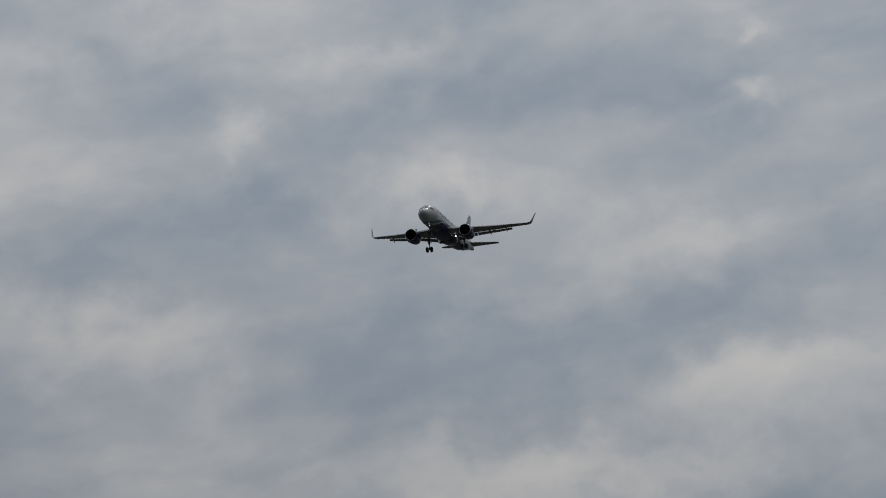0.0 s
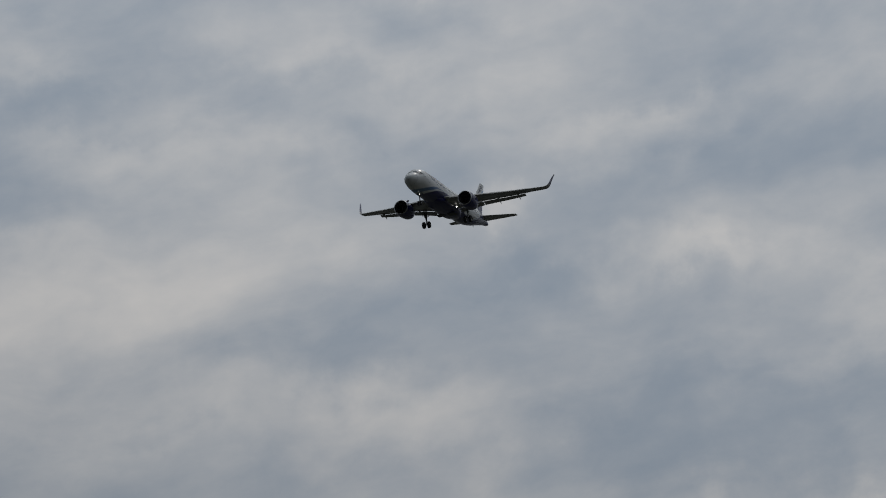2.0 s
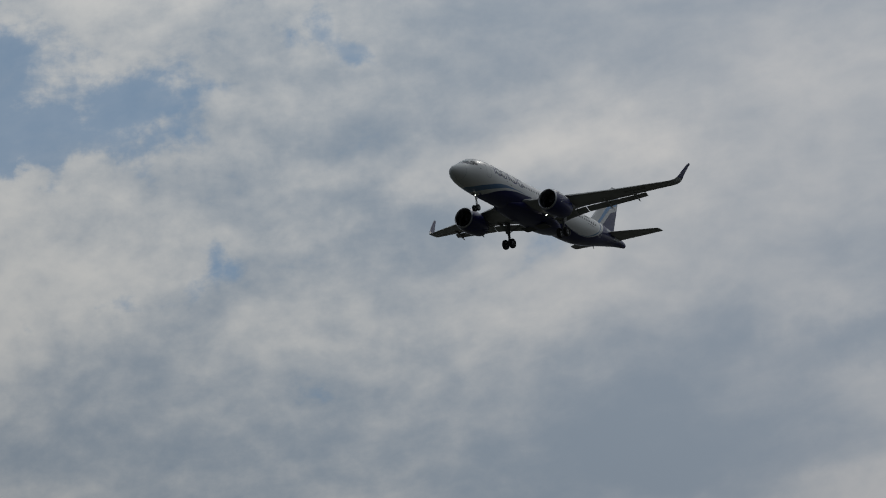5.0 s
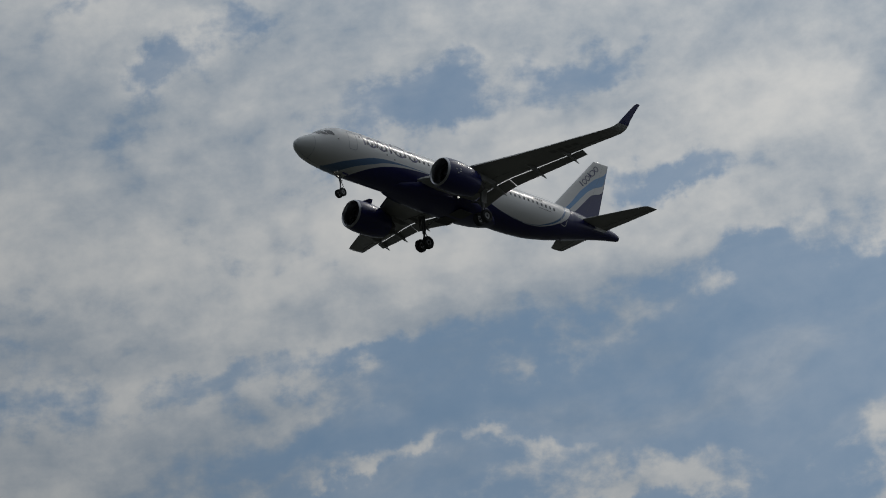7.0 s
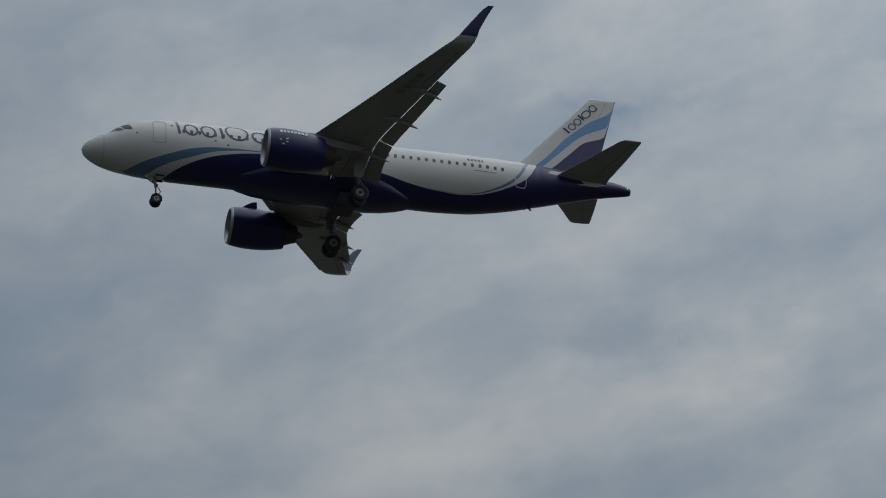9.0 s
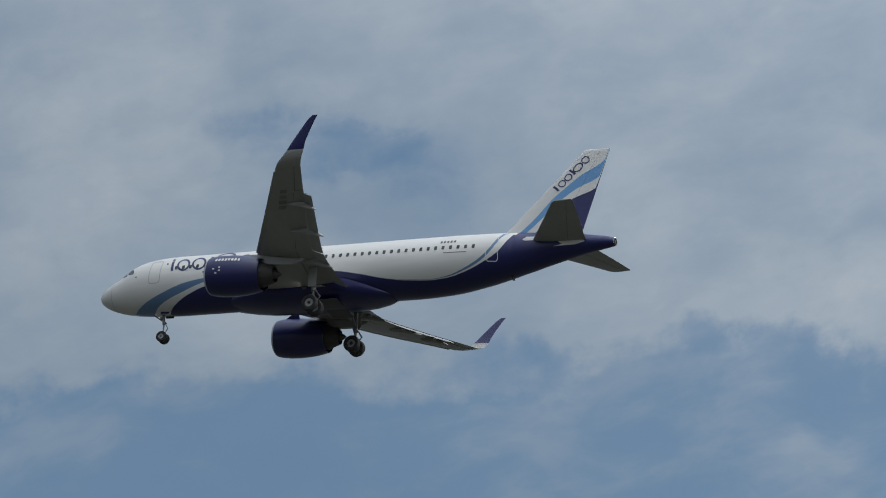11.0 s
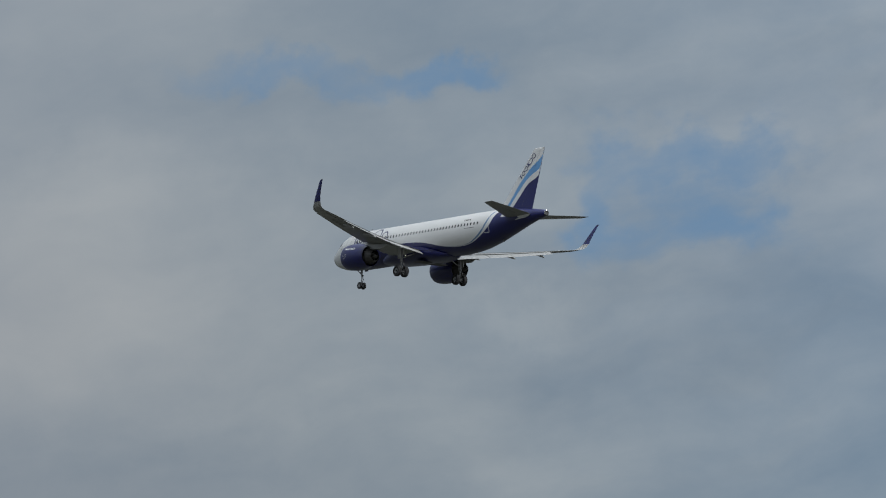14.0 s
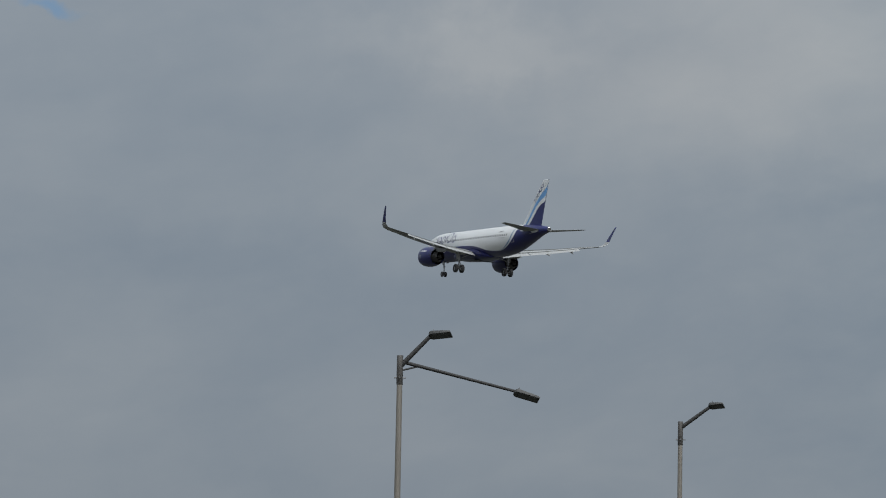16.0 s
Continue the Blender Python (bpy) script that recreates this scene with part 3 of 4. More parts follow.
def make_wing(parent, side):
    sh = Shell()
    rows = [spline(WING, y) for y in WING_SPANS]
    sh.rings([foil_ring(r[0], y, r[2], r[1], r[3], r[4], r[5], side) for y, r in zip(WING_SPANS, rows)])
    wing = sh.make("wing", GREY, parent, "pale grey swept wing with slats and flaps lowered")
    tip = Shell()
    tip.rings([foil_ring(d, y, z, c, t, tw, ca, side) for y, d, c, z, t, tw, ca in SHARK], lambda i, j: 0 if i < 3 else 1)
    tip.make("sharklet", [GREY, INDIGO], wing, "indigo upturned wingtip")
    # flaps, lowered and run out behind the wing
    for y0, y1, c0, c1 in ((2.15, 6.33, 1.02, 0.88), (6.43, 13.2, 0.86, 0.60)):
        rings = []
        for k in range(7):
            y = y0 + (y1 - y0) * k / 6
            c = c0 + (c1 - c0) * k / 6
            d, z, wc, tw = wing_at(y, 1.0)
            rings.append(foil_ring(d - 0.02, y, z - 0.115 * c, c * 1.10, 0.15, 24, 4, side))
        Shell().rings(rings).make("flap", GREY, wing)
    # slats: drooped noses ahead of the leading edge
    nose = [(0.0, 0.0), (0.03, 0.5), (0.10, 0.85), (0.22, 1.0), (0.20, 0.75), (0.10, 0.2), (0.09, -0.25), (0.12, -0.55), (0.05, -0.42)]
    for y0, y1 in ((2.5, 5.0), (6.35, 8.7), (8.74, 11.1), (11.14, 13.5), (13.54, 15.9)):
        rings = []
        for k in range(4):
            y = y0 + (y1 - y0) * k / 3
            d, c, z, t, tw, ca = spline(WING, y)
            rings.append(foil_ring(d - 0.05 * c ** 0.7, y, z - 0.045 * c ** 0.7, c * 0.9, t * 0.5, tw - 20, ca, side, nose))
        Shell().rings(rings).make("slat", GREY, wing)
    # flap track fairings: slim pods under the trailing edge, drooped with the flaps
    for y, l, r in ((4.98, 2.5, 0.18), (8.96, 2.5, 0.18), (12.2, 2.2, 0.155)):
        d, z, c, tw = wing_at(y, 1.0)
        rings = []
        for u, q in ((0, 0.05), (0.08, 0.45), (0.25, 0.85), (0.45, 1.0), (0.65, 0.9), (0.82, 0.6), (0.94, 0.3), (1.0, 0.06)):
            bend = max(0.0, u - 0.5)
            x, zz = -(d - 1.35 + u * l), z - 0.10 - 0.20 * u - bend * 0.80
            rings.append([Vector((x, (y + math.cos(a) * r * q * 0.75) * side, zz + math.sin(a) * r * q * 1.25)) for a in (math.tau * k / 12 for k in range(12))])
        Shell().rings(rings).make("flap_fairing", GREY, wing)
    # static wicks and fuel panels are below notice; aileron gap
    pts = [(13.5, 0.74), (16.2, 0.74)]
    for (ya, ua), (yb, ub) in ((pts[0], pts[1]), ((13.5, 0.74), (13.5, 0.99)), ((6.6, 0.70), (13.3, 0.70)), ((2.3, 0.74), (6.2, 0.70))):
        g = Shell()
        ends = []
        for y, u in ((ya, ua), (yb, ub)):
            d, c, z, t, tw, ca = spline(WING, y)
            h = 5 * (0.2969 * math.sqrt(u) - 0.126 * u - 0.3516 * u * u + 0.2843 * u**3 - 0.1026 * u**4) * 0.8
            ends.append(Vector((-d - u * c, y * side, z - h * c * t - u * c * math.sin(radians(tw)))))
        g.tube(ends[0], ends[1], 0.018, n=6).make("panel_gap", SEAL, wing)
    if side > 0:
        for k in range(4):
            y = 11.6 + 0.60 * k
            v = []
            for yy in (y, y + 0.40):
                for u in (0.30, 0.50):
                    d, c, z, t, tw, ca = spline(WING, yy)
                    h = 5 * (0.2969 * math.sqrt(u) - 0.126 * u - 0.3516 * u * u + 0.2843 * u**3 - 0.1026 * u**4) * 0.8
                    v.append(Vector((-d - u * c, yy, z - h * c * t - u * c * math.sin(radians(tw)) - 0.025)))
            mesh_object("marking_bar", v, [(0, 1, 3, 2)], FADED, wing, "faded dark bar")
    return wing


WING_SPANS = (0.6, 1.95, 3.0, 4.0, 5.2, 6.4, 7.7, 9.0, 10.2, 11.5, 12.8, 14.0, 15.2, 16.3)


def make_engine(parent, side):
    y, z, d = 5.75 * side, -1.98, 11.02
    sh = Shell()
    outer = [(0.10, 1.08), (0.04, 1.11), (0.0, 1.16), (0.05, 1.225), (0.16, 1.275)]
    o = (-d, y, z)
    ax = (-1, 0, -0.035)
    sh.revolve(o, ax, [(0.16, 1.275), (0.5, 1.345), (1.1, 1.395), (1.8, 1.395), (2.6, 1.33), (3.3, 1.21), (3.85, 1.08), (3.86, 1.05), (3.4, 1.05)], 40)
    eng = sh.make("engine", INDIGO, parent, "indigo turbofan nacelle with bare metal inlet lip")
    Shell().revolve(o, ax, [(0.75, 1.02), (0.4, 1.03), (0.2, 1.05)] + outer, 40).make("inlet_lip", LIP, eng, "bare aluminium inlet lip")
    Shell().revolve(o, ax, [(1.5, 1.03), (0.75, 1.02)], 40).make("inlet_duct", STEEL, eng)
    # fan: a disc of twisted blades
    fan = Shell()
    A = Vector(ax).normalized()
    U = Vector((0, 0, 1))
    V = A.cross(U).normalized()
    U = V.cross(A)
    for k in range(20):
        a = math.tau * k / 20
        r1 = U * math.cos(a) + V * math.sin(a)
        t1 = A.cross(r1)
        quad = []
        for r, tw, w in ((0.3, 25, 0.13), (0.65, 45, 0.17), (1.0, 62, 0.19)):
            c = Vector(o) + A * 1.05 + r1 * r
            di = (A * math.cos(radians(tw)) + t1 * math.sin(radians(tw))) * w
            nn = (A * -math.sin(radians(tw)) + t1 * math.cos(radians(tw))) * 0.012
            quad.append([c - di, c + nn, c + di, c - nn])
        fan.rings(quad)
    fan.revolve(Vector(o) + A * 1.28, ax, [(0, 0.02), (0.0, 1.03)], 24)
    fan.make("fan", FAN, eng, "dark fan blades")
    Shell().revolve(Vector(o) + A * 0.5, ax, [(0, 0.01), (0.1, 0.09), (0.3, 0.2), (0.6, 0.31)], 20).make("spinner", FAN, eng)
    Shell().revolve(o, ax, [(3.0, 0.93), (3.85, 0.86), (4.3, 0.68), (4.7, 0.54), (4.71, 0.50), (4.3, 0.50)], 32).make("core_cowl", NOZZLE, eng, "heat-stained metal core cowl")
    Shell().revolve(o, ax, [(4.2, 0.36), (4.7, 0.30), (5.0, 0.18), (5.2, 0.03)], 24).make("exhaust_cone", NOZZLE, eng)
    # strake on the inboard shoulder
    st = Shell()
    a = radians(30)
    ri = Vector((0, -side * math.sin(a), math.cos(a)))
    for lst in ([(-0.8, 1.33, 0.0), (-1.45, 1.72, 0.0), (-1.78, 1.76, 0.0), (-1.85, 1.34, 0.0)],):
        t = Vector((0, math.cos(a), side * math.sin(a))) * 0.02
        base = [Vector(o) + Vector((x, 0, 0)) + ri * r for x, r, q in lst]
        st.rings([[p - t for p in base], [p + t for p in base]])
    st.make("strake", INDIGO, eng, smooth=False)
    # pylon
    wz = wing_at(5.75, 0.0)
    py = Shell()
    rings = []
    for x, z0, z1, w in ((-d - 1.0, z + 1.15, z + 1.36, 0.10), (-d - 2.0, z + 1.0, -0.62, 0.20), (-d - 3.2, z + 0.85, -0.62, 0.24), (-d - 4.4, z + 0.5, -0.85, 0.22), (-d - 5.9, z + 0.45, -1.05, 0.12), (-d - 6.7, z + 0.75, -1.1, 0.04)):
        rings.append([Vector((x, y - w, z0)), Vector((x, y - w, z1 - 0.06)), Vector((x, y - w * 0.4, z1)), Vector((x, y + w * 0.4, z1)), Vector((x, y + w, z1 - 0.06)), Vector((x, y + w, z0))])
    py.rings(rings).make("pylon", GREY, eng, "pale grey pylon")
    # plain white marking on the outer side, and two small service plates
    def skin(x, a, r=1.40):
        # a: degrees up from the outer side
        k = radians(a)
        return Vector(o) + Vector((-x, 0, -0.035 * x)) + Vector((0, side * math.cos(k), math.sin(k))) * r
    for i in range(8):
        x0 = 0.78 + i * 0.235
        g = [[skin(x, a, 1.375 if x < 0.85 else 1.40 if x < 1.1 else 1.407 if x < 2.05 else 1.387 if x < 2.4 else 1.365) for x in (x0, x0 + 0.16)] for a in (26, 31, 36)]
        v = [p for r in g for p in r]
        mesh_object("marking_bar", v, [(0, 1, 3, 2), (2, 3, 5, 4)], WHITE, eng)
    for x0, a in ((0.72, -2), (1.15, 2), (1.15, -7), (0.9, -14)):
        v = [skin(x, b, 1.392 if x < 1 else 1.407) for b in (a, a + 4) for x in (x0, x0 + 0.14)]
        mesh_object("service_plate", v, [(0, 1, 3, 2)], WHITE, eng)
    return eng


def wheel_profile(r, w):
    h = w / 2
    return [(-h * 0.55, r * 0.20), (-h * 0.62, r * 0.50), (-h * 0.95, r * 0.56), (-h, r * 0.75), (-h * 0.92, r * 0.90), (-h * 0.6, r * 0.985), (0, r), (h * 0.6, r * 0.985), (h * 0.92, r * 0.90), (h, r * 0.75), (h * 0.95, r * 0.56), (h * 0.62, r * 0.50), (h * 0.55, r * 0.20)]


def make_wheel(parent, at, r, w):
    sh = Shell()
    prof = wheel_profile(r, w)
    sh.revolve((0, -w * 0.2, 0), (0, 1, 0), [(0, 0.01), (0.0, r * 0.26), (w * 0.4, r * 0.26), (w * 0.4, 0.01)], 16, 0)
    sh.revolve((0, 0, 0), (0, 1, 0), prof, 28, lambda i, j: 1 if i in (0, 11) else 0, False)
    ob = sh.make("wheel", [TYRE, HUB], parent, "black tyre on a pale hub")
    ob.location = at
    return ob


def shrouded_light(parent, name, at, r):
    """A forward-facing lamp in a short open can."""
    sh = Shell()
    sh.revolve(at, (1, 0, -0.05), [(-0.12, 0.02), (-0.10, r * 0.8), (0.0, r), (r * 1.3, r * 1.08), (r * 1.3, r * 1.0), (0.01, r * 0.92)], 16, 0)
    sh.revolve(at, (1, 0, -0.05), [(0.01, r * 0.92), (0.03, r * 0.5), (0.035, 0.005)], 16, 1)
    return sh.make(name, [STEEL, LIGHT], parent, "lit white lamp in a short can")


def make_nose_gear(parent):
    sh = Shell()
    x = -5.0
    sh.tube((x + 0.15, 0, -1.6), (x, 0, -2.75), 0.10).tube((x, 0, -2.75), (x - 0.03, 0, -3.72), 0.062).tube((x - 0.03, -0.30, -3.72), (x - 0.03, 0.30, -3.72), 0.05)
    sh.tube((x + 0.1, 0, -2.5), (x + 1.2, 0, -1.75), 0.05).tube((x - 0.12, 0, -2.7), (x - 0.33, 0, -3.05), 0.03).tube((x - 0.33, 0, -3.05), (x - 0.08, 0, -3.5), 0.03)
    sh.tube((x - 0.1, -0.14, -2.62), (x - 0.1, 0.14, -2.62), 0.05)
    gear = sh.make("nose_gear", STEEL, parent, "lowered nose landing gear leg")
    for s in (-1, 1):
        make_wheel(gear, (x - 0.03, 0.25 * s, -3.72), 0.385, 0.24)
        d = Shell()
        m = Matrix.Translation((x - 0.2, 0.40 * s, -1.94)) @ Euler((radians(12 * s), 0, 0)).to_matrix().to_4x4()
        d.box(m, (0.62, 0.035, 0.40)).make("gear_door", INDIGO, gear)
    shrouded_light(gear, "taxi_light", (x + 0.16, 0, -2.28), 0.10)
    Shell().box(pose(x - 0.1, 0, -1.80), (2.0, 0.70, 0.06)).make("wheel_bay", BAY, gear, "dark open wheel bay")


def make_main_gear(parent, side):
    x, y = -17.75, 3.76 * side
    sh = Shell()
    sh.tube((x + 0.1, y, -0.95), (x, y, -2.7), 0.17).tube((x, y, -2.7), (x, y, -3.72), 0.10).tube((x, y - 0.5, -3.72), (x, y + 0.5, -3.72), 0.08)
    sh.tube((x, y, -2.35), (x - 0.1, y - 1.5 * side, -1.7), 0.07).tube((x - 0.14, y, -2.6), (x - 0.5, y, -3.1), 0.05).tube((x - 0.5, y, -3.1), (x - 0.1, y, -3.62), 0.05)
    gear = sh.make("main_gear", STEEL, parent, "lowered main landing gear leg")
    for s in (-1, 1):
        make_wheel(gear, (x, y + 0.465 * s, -3.72), 0.585, 0.42)
    m = Matrix.Translation((x + 0.05, y + 0.30 * side, -1.75)) @ Euler((radians(-6 * side), 0, 0)).to_matrix().to_4x4()
    Shell().box(m, (0.58, 0.05, 1.35)).make("gear_door", GREY, gear, "pale grey leg door")
    Shell().box(pose(x, 0.95 * side, -2.435), (1.5, 1.5, 0.06)).make("wheel_bay", BAY, gear, "dark open wheel bay")


# fin: height fraction, chord fractions of the blue band's front edge, its rear edge, and the indigo's front edge
FIN_PAINT = ((0.0, 0.20, 0.29, 0.41), (0.21, 0.27, 0.38, 0.52), (0.415, 0.30, 0.475, 0.65), (0.54, 0.375, 0.62, 0.97), (0.685, 0.51, 0.97, 0.985), (0.91, 0.97, 0.98, 0.99), (1.0, 0.97, 0.98, 0.99))


def fin_frame(h):
    le = 29.40 + (34.88 - 29.40) * h
    te = 35.15 + (36.72 - 35.15) * h
    return le, te - le, 1.75 + (7.72 - 1.75) * h


def make_fin(parent):
    sh = Shell()
    rings = []
    counts = (6, 4, 3, 5)
    hs = [-0.06, -0.03] + [k / 26 for k in range(27)] + [1.012, 1.018]
    hf = lambda u: 5 * (0.2969 * math.sqrt(u) - 0.126 * u - 0.3516 * u * u + 0.2843 * u**3 - 0.1026 * u**4)
    for h in hs:
        le, c, z = fin_frame(min(h, 1.02))
        q = 1.0 if h <= 1 else (0.8 if h < 1.015 else 0.35)
        a, b, g = spline(FIN_PAINT, max(0.0, min(h, 1.0)))
        marks = (0, a, b, g, 1.0)
        us = []
        for k, n in enumerate(counts):
            us += [marks[k] + (marks[k + 1] - marks[k]) * (((j / n) ** 1.7) if k == 0 else j / n) for j in range(n)]
        us.append(1.0)
        t = 0.105
        ring = [Vector((-(le + u * c), hf(u) * c * t * q, z)) for u in us] + [Vector((-(le + u * c), -hf(u) * c * t * q, z)) for u in reversed(us[1:])]
        rings.append(ring)
    order = [0] * counts[0] + [1] * counts[1] + [0] * counts[2] + [2] * counts[3]
    order = order + [2] + order[:0:-1] + [0]
    sh.rings(rings, lambda i, j: order[min(j, len(order) - 1)])
    fin = sh.make("fin", [WHITE, BLUE, INDIGO], parent, "white tail fin with light blue and indigo bands")
    # dorsal fillet ahead of the fin
    f = Shell()
    f.rings([[Vector((-d, 0.02 + w, z0)), Vector((-d, 0, z1)), Vector((-d, -0.02 - w, z0))] for d, w, z0, z1 in ((28.2, 0.0, 1.62, 1.71), (29.2, 0.08, 1.58, 1.80), (30.4, 0.14, 1.55, 2.35))])
    f.make("dorsal_fillet", WHITE, fin)

    def side_point(h, u, s, lift=0.015):
        le, c, z = fin_frame(h)
        return Vector((-(le + u * c), s * (hf(u) * c * 0.105 + lift), z))

    # rudder hinge line
    for s in (1, -1):
        g = Shell()
        g.tube(side_point(0.06, 0.70, s, -0.006), side_point(0.985, 0.66, s, -0.006), 0.009, n=6).make("rudder_gap", SEAL, fin)
        # plain dark marking shapes running up along the leading edge
        for kind, h0, ln in (("bar", 0.585, 0.045), ("ring", 0.635, 0.066), ("ring", 0.707, 0.070), ("bar", 0.777, 0.040), ("ring", 0.815, 0.098), ("ring", 0.910, 0.068)):
            def place(u, v):
                # u along the marking, v across it
                h = h0 + u * ln * 0.86
                le, c, z = fin_frame(h)
                front = 0.35 + 0.50 * v
                return side_point(h - 0.045 * v, max(0.02, (front) / c), s)
            if kind == "bar":
                v = [place(-0.25, 0), place(0.25, 0), place(0.25, 1.35), place(-0.25, 1.35)]
                mesh_object("marking_bar", v, [(0, 1, 2, 3)], INDIGO, fin)
            else:
                ro, ri = [], []
                for k in range(20):
                    ca, sa = math.cos(math.tau * k / 20), math.sin(math.tau * k / 20)
                    ro.append(place(0.60 * ca + 0.25, 0.85 + 0.66 * sa))
                    ri.append(place(0.44 * ca + 0.25, 0.85 + 0.47 * sa))
                mesh_object("marking_ring", ro + ri, [(k, (k + 1) % 20, 20 + (k + 1) % 20, 20 + k) for k in range(20)], INDIGO, fin)
    return fin


def make_stabiliser(parent, side):
    sh = Shell()
    rows = ((0.4, 31.7, 4.0, 0.92, 0.10), (1.2, 32.15, 3.6, 0.99, 0.10), (3.6, 33.65, 2.55, 1.22, 0.095), (6.0, 35.12, 1.45, 1.44, 0.09), (6.18, 35.38, 1.12, 1.46, 0.06))
    sh.rings([foil_ring(d, y, z, c, t, -1.0, 6, side) for y, d, c, z, t in rows])
    st = sh.make("horizontal_stabiliser", GREY, parent, "pale grey horizontal stabiliser")
    g = Shell()
    g.tube((-34.55, 1.0 * side, 0.88), (-36.08, 5.95 * side, 1.40), 0.009, n=6).make("elevator_gap", SEAL, st)
    Shell().rings([[Vector((-(d), (w + math.cos(a) * 0.05) * side, 0.9 + math.sin(a) * r)) for a in (math.tau * k / 10 for k in range(10))] for d, w, r in ((31.3, 1.28, 0.05), (31.7, 1.26, 0.34), (33.5, 0.98, 0.40), (35.0, 0.75, 0.26), (35.6, 0.66, 0.04))]).make("root_fairing", WHITE, st)
    return st


def make_airliner():
    plane = new("airliner")
    tagged(plane, "white and indigo twin-engine airliner on approach, landing gear down", "airplane")
    hull = make_fuselage(plane)
    # wing-to-body fairing
    rows = ((9.6, 0.5, -1.90, -1.7), (10.6, 1.2, -2.04, -1.6), (11.6, 1.65, -2.18, -1.4), (12.8, 1.9, -2.32, -1.1), (15.0, 2.03, -2.42, -0.9), (18.2, 2.02, -2.46, -0.95), (19.4, 1.92, -2.44, -1.2), (20.5, 1.6, -2.36, -1.5), (21.5, 1.1, -2.22, -1.8), (22.1, 0.6, -2.12, -1.9))
    sh = Shell()
    rings = []
    for d, w, bot, top in rows:
        ring = []
        for k in range(25):
            a = math.pi * k / 24
            ca, sa = math.cos(a), math.sin(a)
            ring.append(Vector((-d, math.copysign(abs(ca) ** 0.82, ca) * w, top + (bot - top) * sa ** 0.72)))
        rings.append(ring)
    sh.rings(rings).make("belly_fairing", INDIGO, plane, "indigo belly fairing")
    for side in (1, -1):
        make_wing(plane, side)
        make_engine(plane, side)
        make_main_gear(plane, side)
        make_stabiliser(plane, side)
    make_nose_gear(plane)
    make_fin(plane)
    # tail cone exhaust
    Shell().revolve((-37.42, 0, 0.94), (-1, 0, 0.1), [(0.0, 0.30), (0.12, 0.27), (0.17, 0.25), (0.17, 0.20), (0.11, 0.18), (0.10, 0.01)], 20).make("exhaust_outlet", BAY, plane, "dark exhaust outlet in the tail cone")
    Shell().revolve((-37.46, 0, 1.24), (-1, 0, 0.1), [(0.0, 0.028), (0.05, 0.028), (0.075, 0.018), (0.08, 0.004)], 12).make("tail_light", LIGHT, plane, "small lit white tail light")
    for side in (1, -1):
        # cabin windows
        for k in range(42):
            d = 6.43 + 0.53 * k
            hull_patch("cabin_window", GLASS, hull, d - 0.105, d + 0.105, 0.47, 0.77, side, corner=0.4)
        # cockpit panes
        for a, b, z0, z1, lean in ((2.46, 3.00, 0.50, 0.98, 0.5), (1.94, 2.38, 0.44, 0.86, 0.8)):
            hull_patch("cockpit_window", GLASS, hull, a, b, z0, z1, side, lean=lean, corner=0.35)
        # windscreen pane
        v = []
        for i in range(5):
            for j in range(4):
                d = 1.72 + 0.44 * i / 4 + 0.10 * j / 3
                th = (0.08 + (0.62 + 0.10 * (4 - i) / 4) * j / 3) * side
                v.append(body_at(d, th) + body_normal(d, th) * 0.012)
        mesh_object("windscreen", v, [(i * 4 + j, i * 4 + j + 1, i * 4 + j + 5, i * 4 + j + 4) for i in range(4) for j in range(3)], GLASS, hull)
        # doors: outline strips
        for d0, d1, z0, z1 in ((4.40, 5.24, -0.42, 1.36), (29.05, 29.85, -0.45, 1.25)):
            pts = [(d0 + 0.12, z0), (d1 - 0.12, z0), (d1, z0 + 0.15), (d1, z1 - 0.15), (d1 - 0.12, z1), (d0 + 0.12, z1), (d0, z1 - 0.15), (d0, z0 + 0.15)]
            dense = []
            for i, p in enumerate(pts):
                q = pts[(i + 1) % len(pts)]
                dense += [(p[0] + (q[0] - p[0]) * k / 4, p[1] + (q[1] - p[1]) * k / 4) for k in range(4)]
            hull_ribbon("door_outline", DOORLINE if d0 < 10 else WHITE, hull, dense, 0.05, side, closed=True)
        # plain indigo marking shapes along the forward cabin
        lean = -0.13

        def ring_pts(dc, zc, rd, rz):
            out = []
            for k in range(32):
                x, z = rd * math.cos(math.tau * k / 32), rz * math.sin(math.tau * k / 32)
                out.append((dc + x + lean * z, zc + z))
            return out

        def bar_pts(dc, z0, z1):
            return [(dc + lean * (z - (z0 + z1) / 2), z) for z in (z0, z0 + (z1 - z0) * 0.25, (z0 + z1) / 2, z1 - (z1 - z0) * 0.25, z1)]

        for dc, z0, z1 in ((6.05, 0.36, 1.80), (8.98, 0.36, 1.40)):
            hull_ribbon("marking_bar", INDIGO, hull, bar_pts(dc, z0, z1), 0.19, side)
        for dc, zc, rd, rz in ((6.92, 0.84, 0.42, 0.46), (8.08, 0.86, 0.46, 0.48), (10.0, 1.06, 0.72, 0.68), (11.55, 0.84, 0.50, 0.47)):
            hull_ribbon("marking_ring", INDIGO, hull, ring_pts(dc, zc, rd, rz), 0.145, side, closed=True)
        # small plain bars above the rear cabin windows
        for k in range(5):
            hull_ribbon("marking_bar", SEAL, hull, [(25.75 + 0.24 * k, 1.10), (25.75 + 0.24 * k + 0.15, 1.10)], 0.20, side)
        hull_ribbon("marking_bar", SEAL, hull, [(26.1, 0.22), (26.9, 0.22), (27.7, 0.22)], 0.05, side)
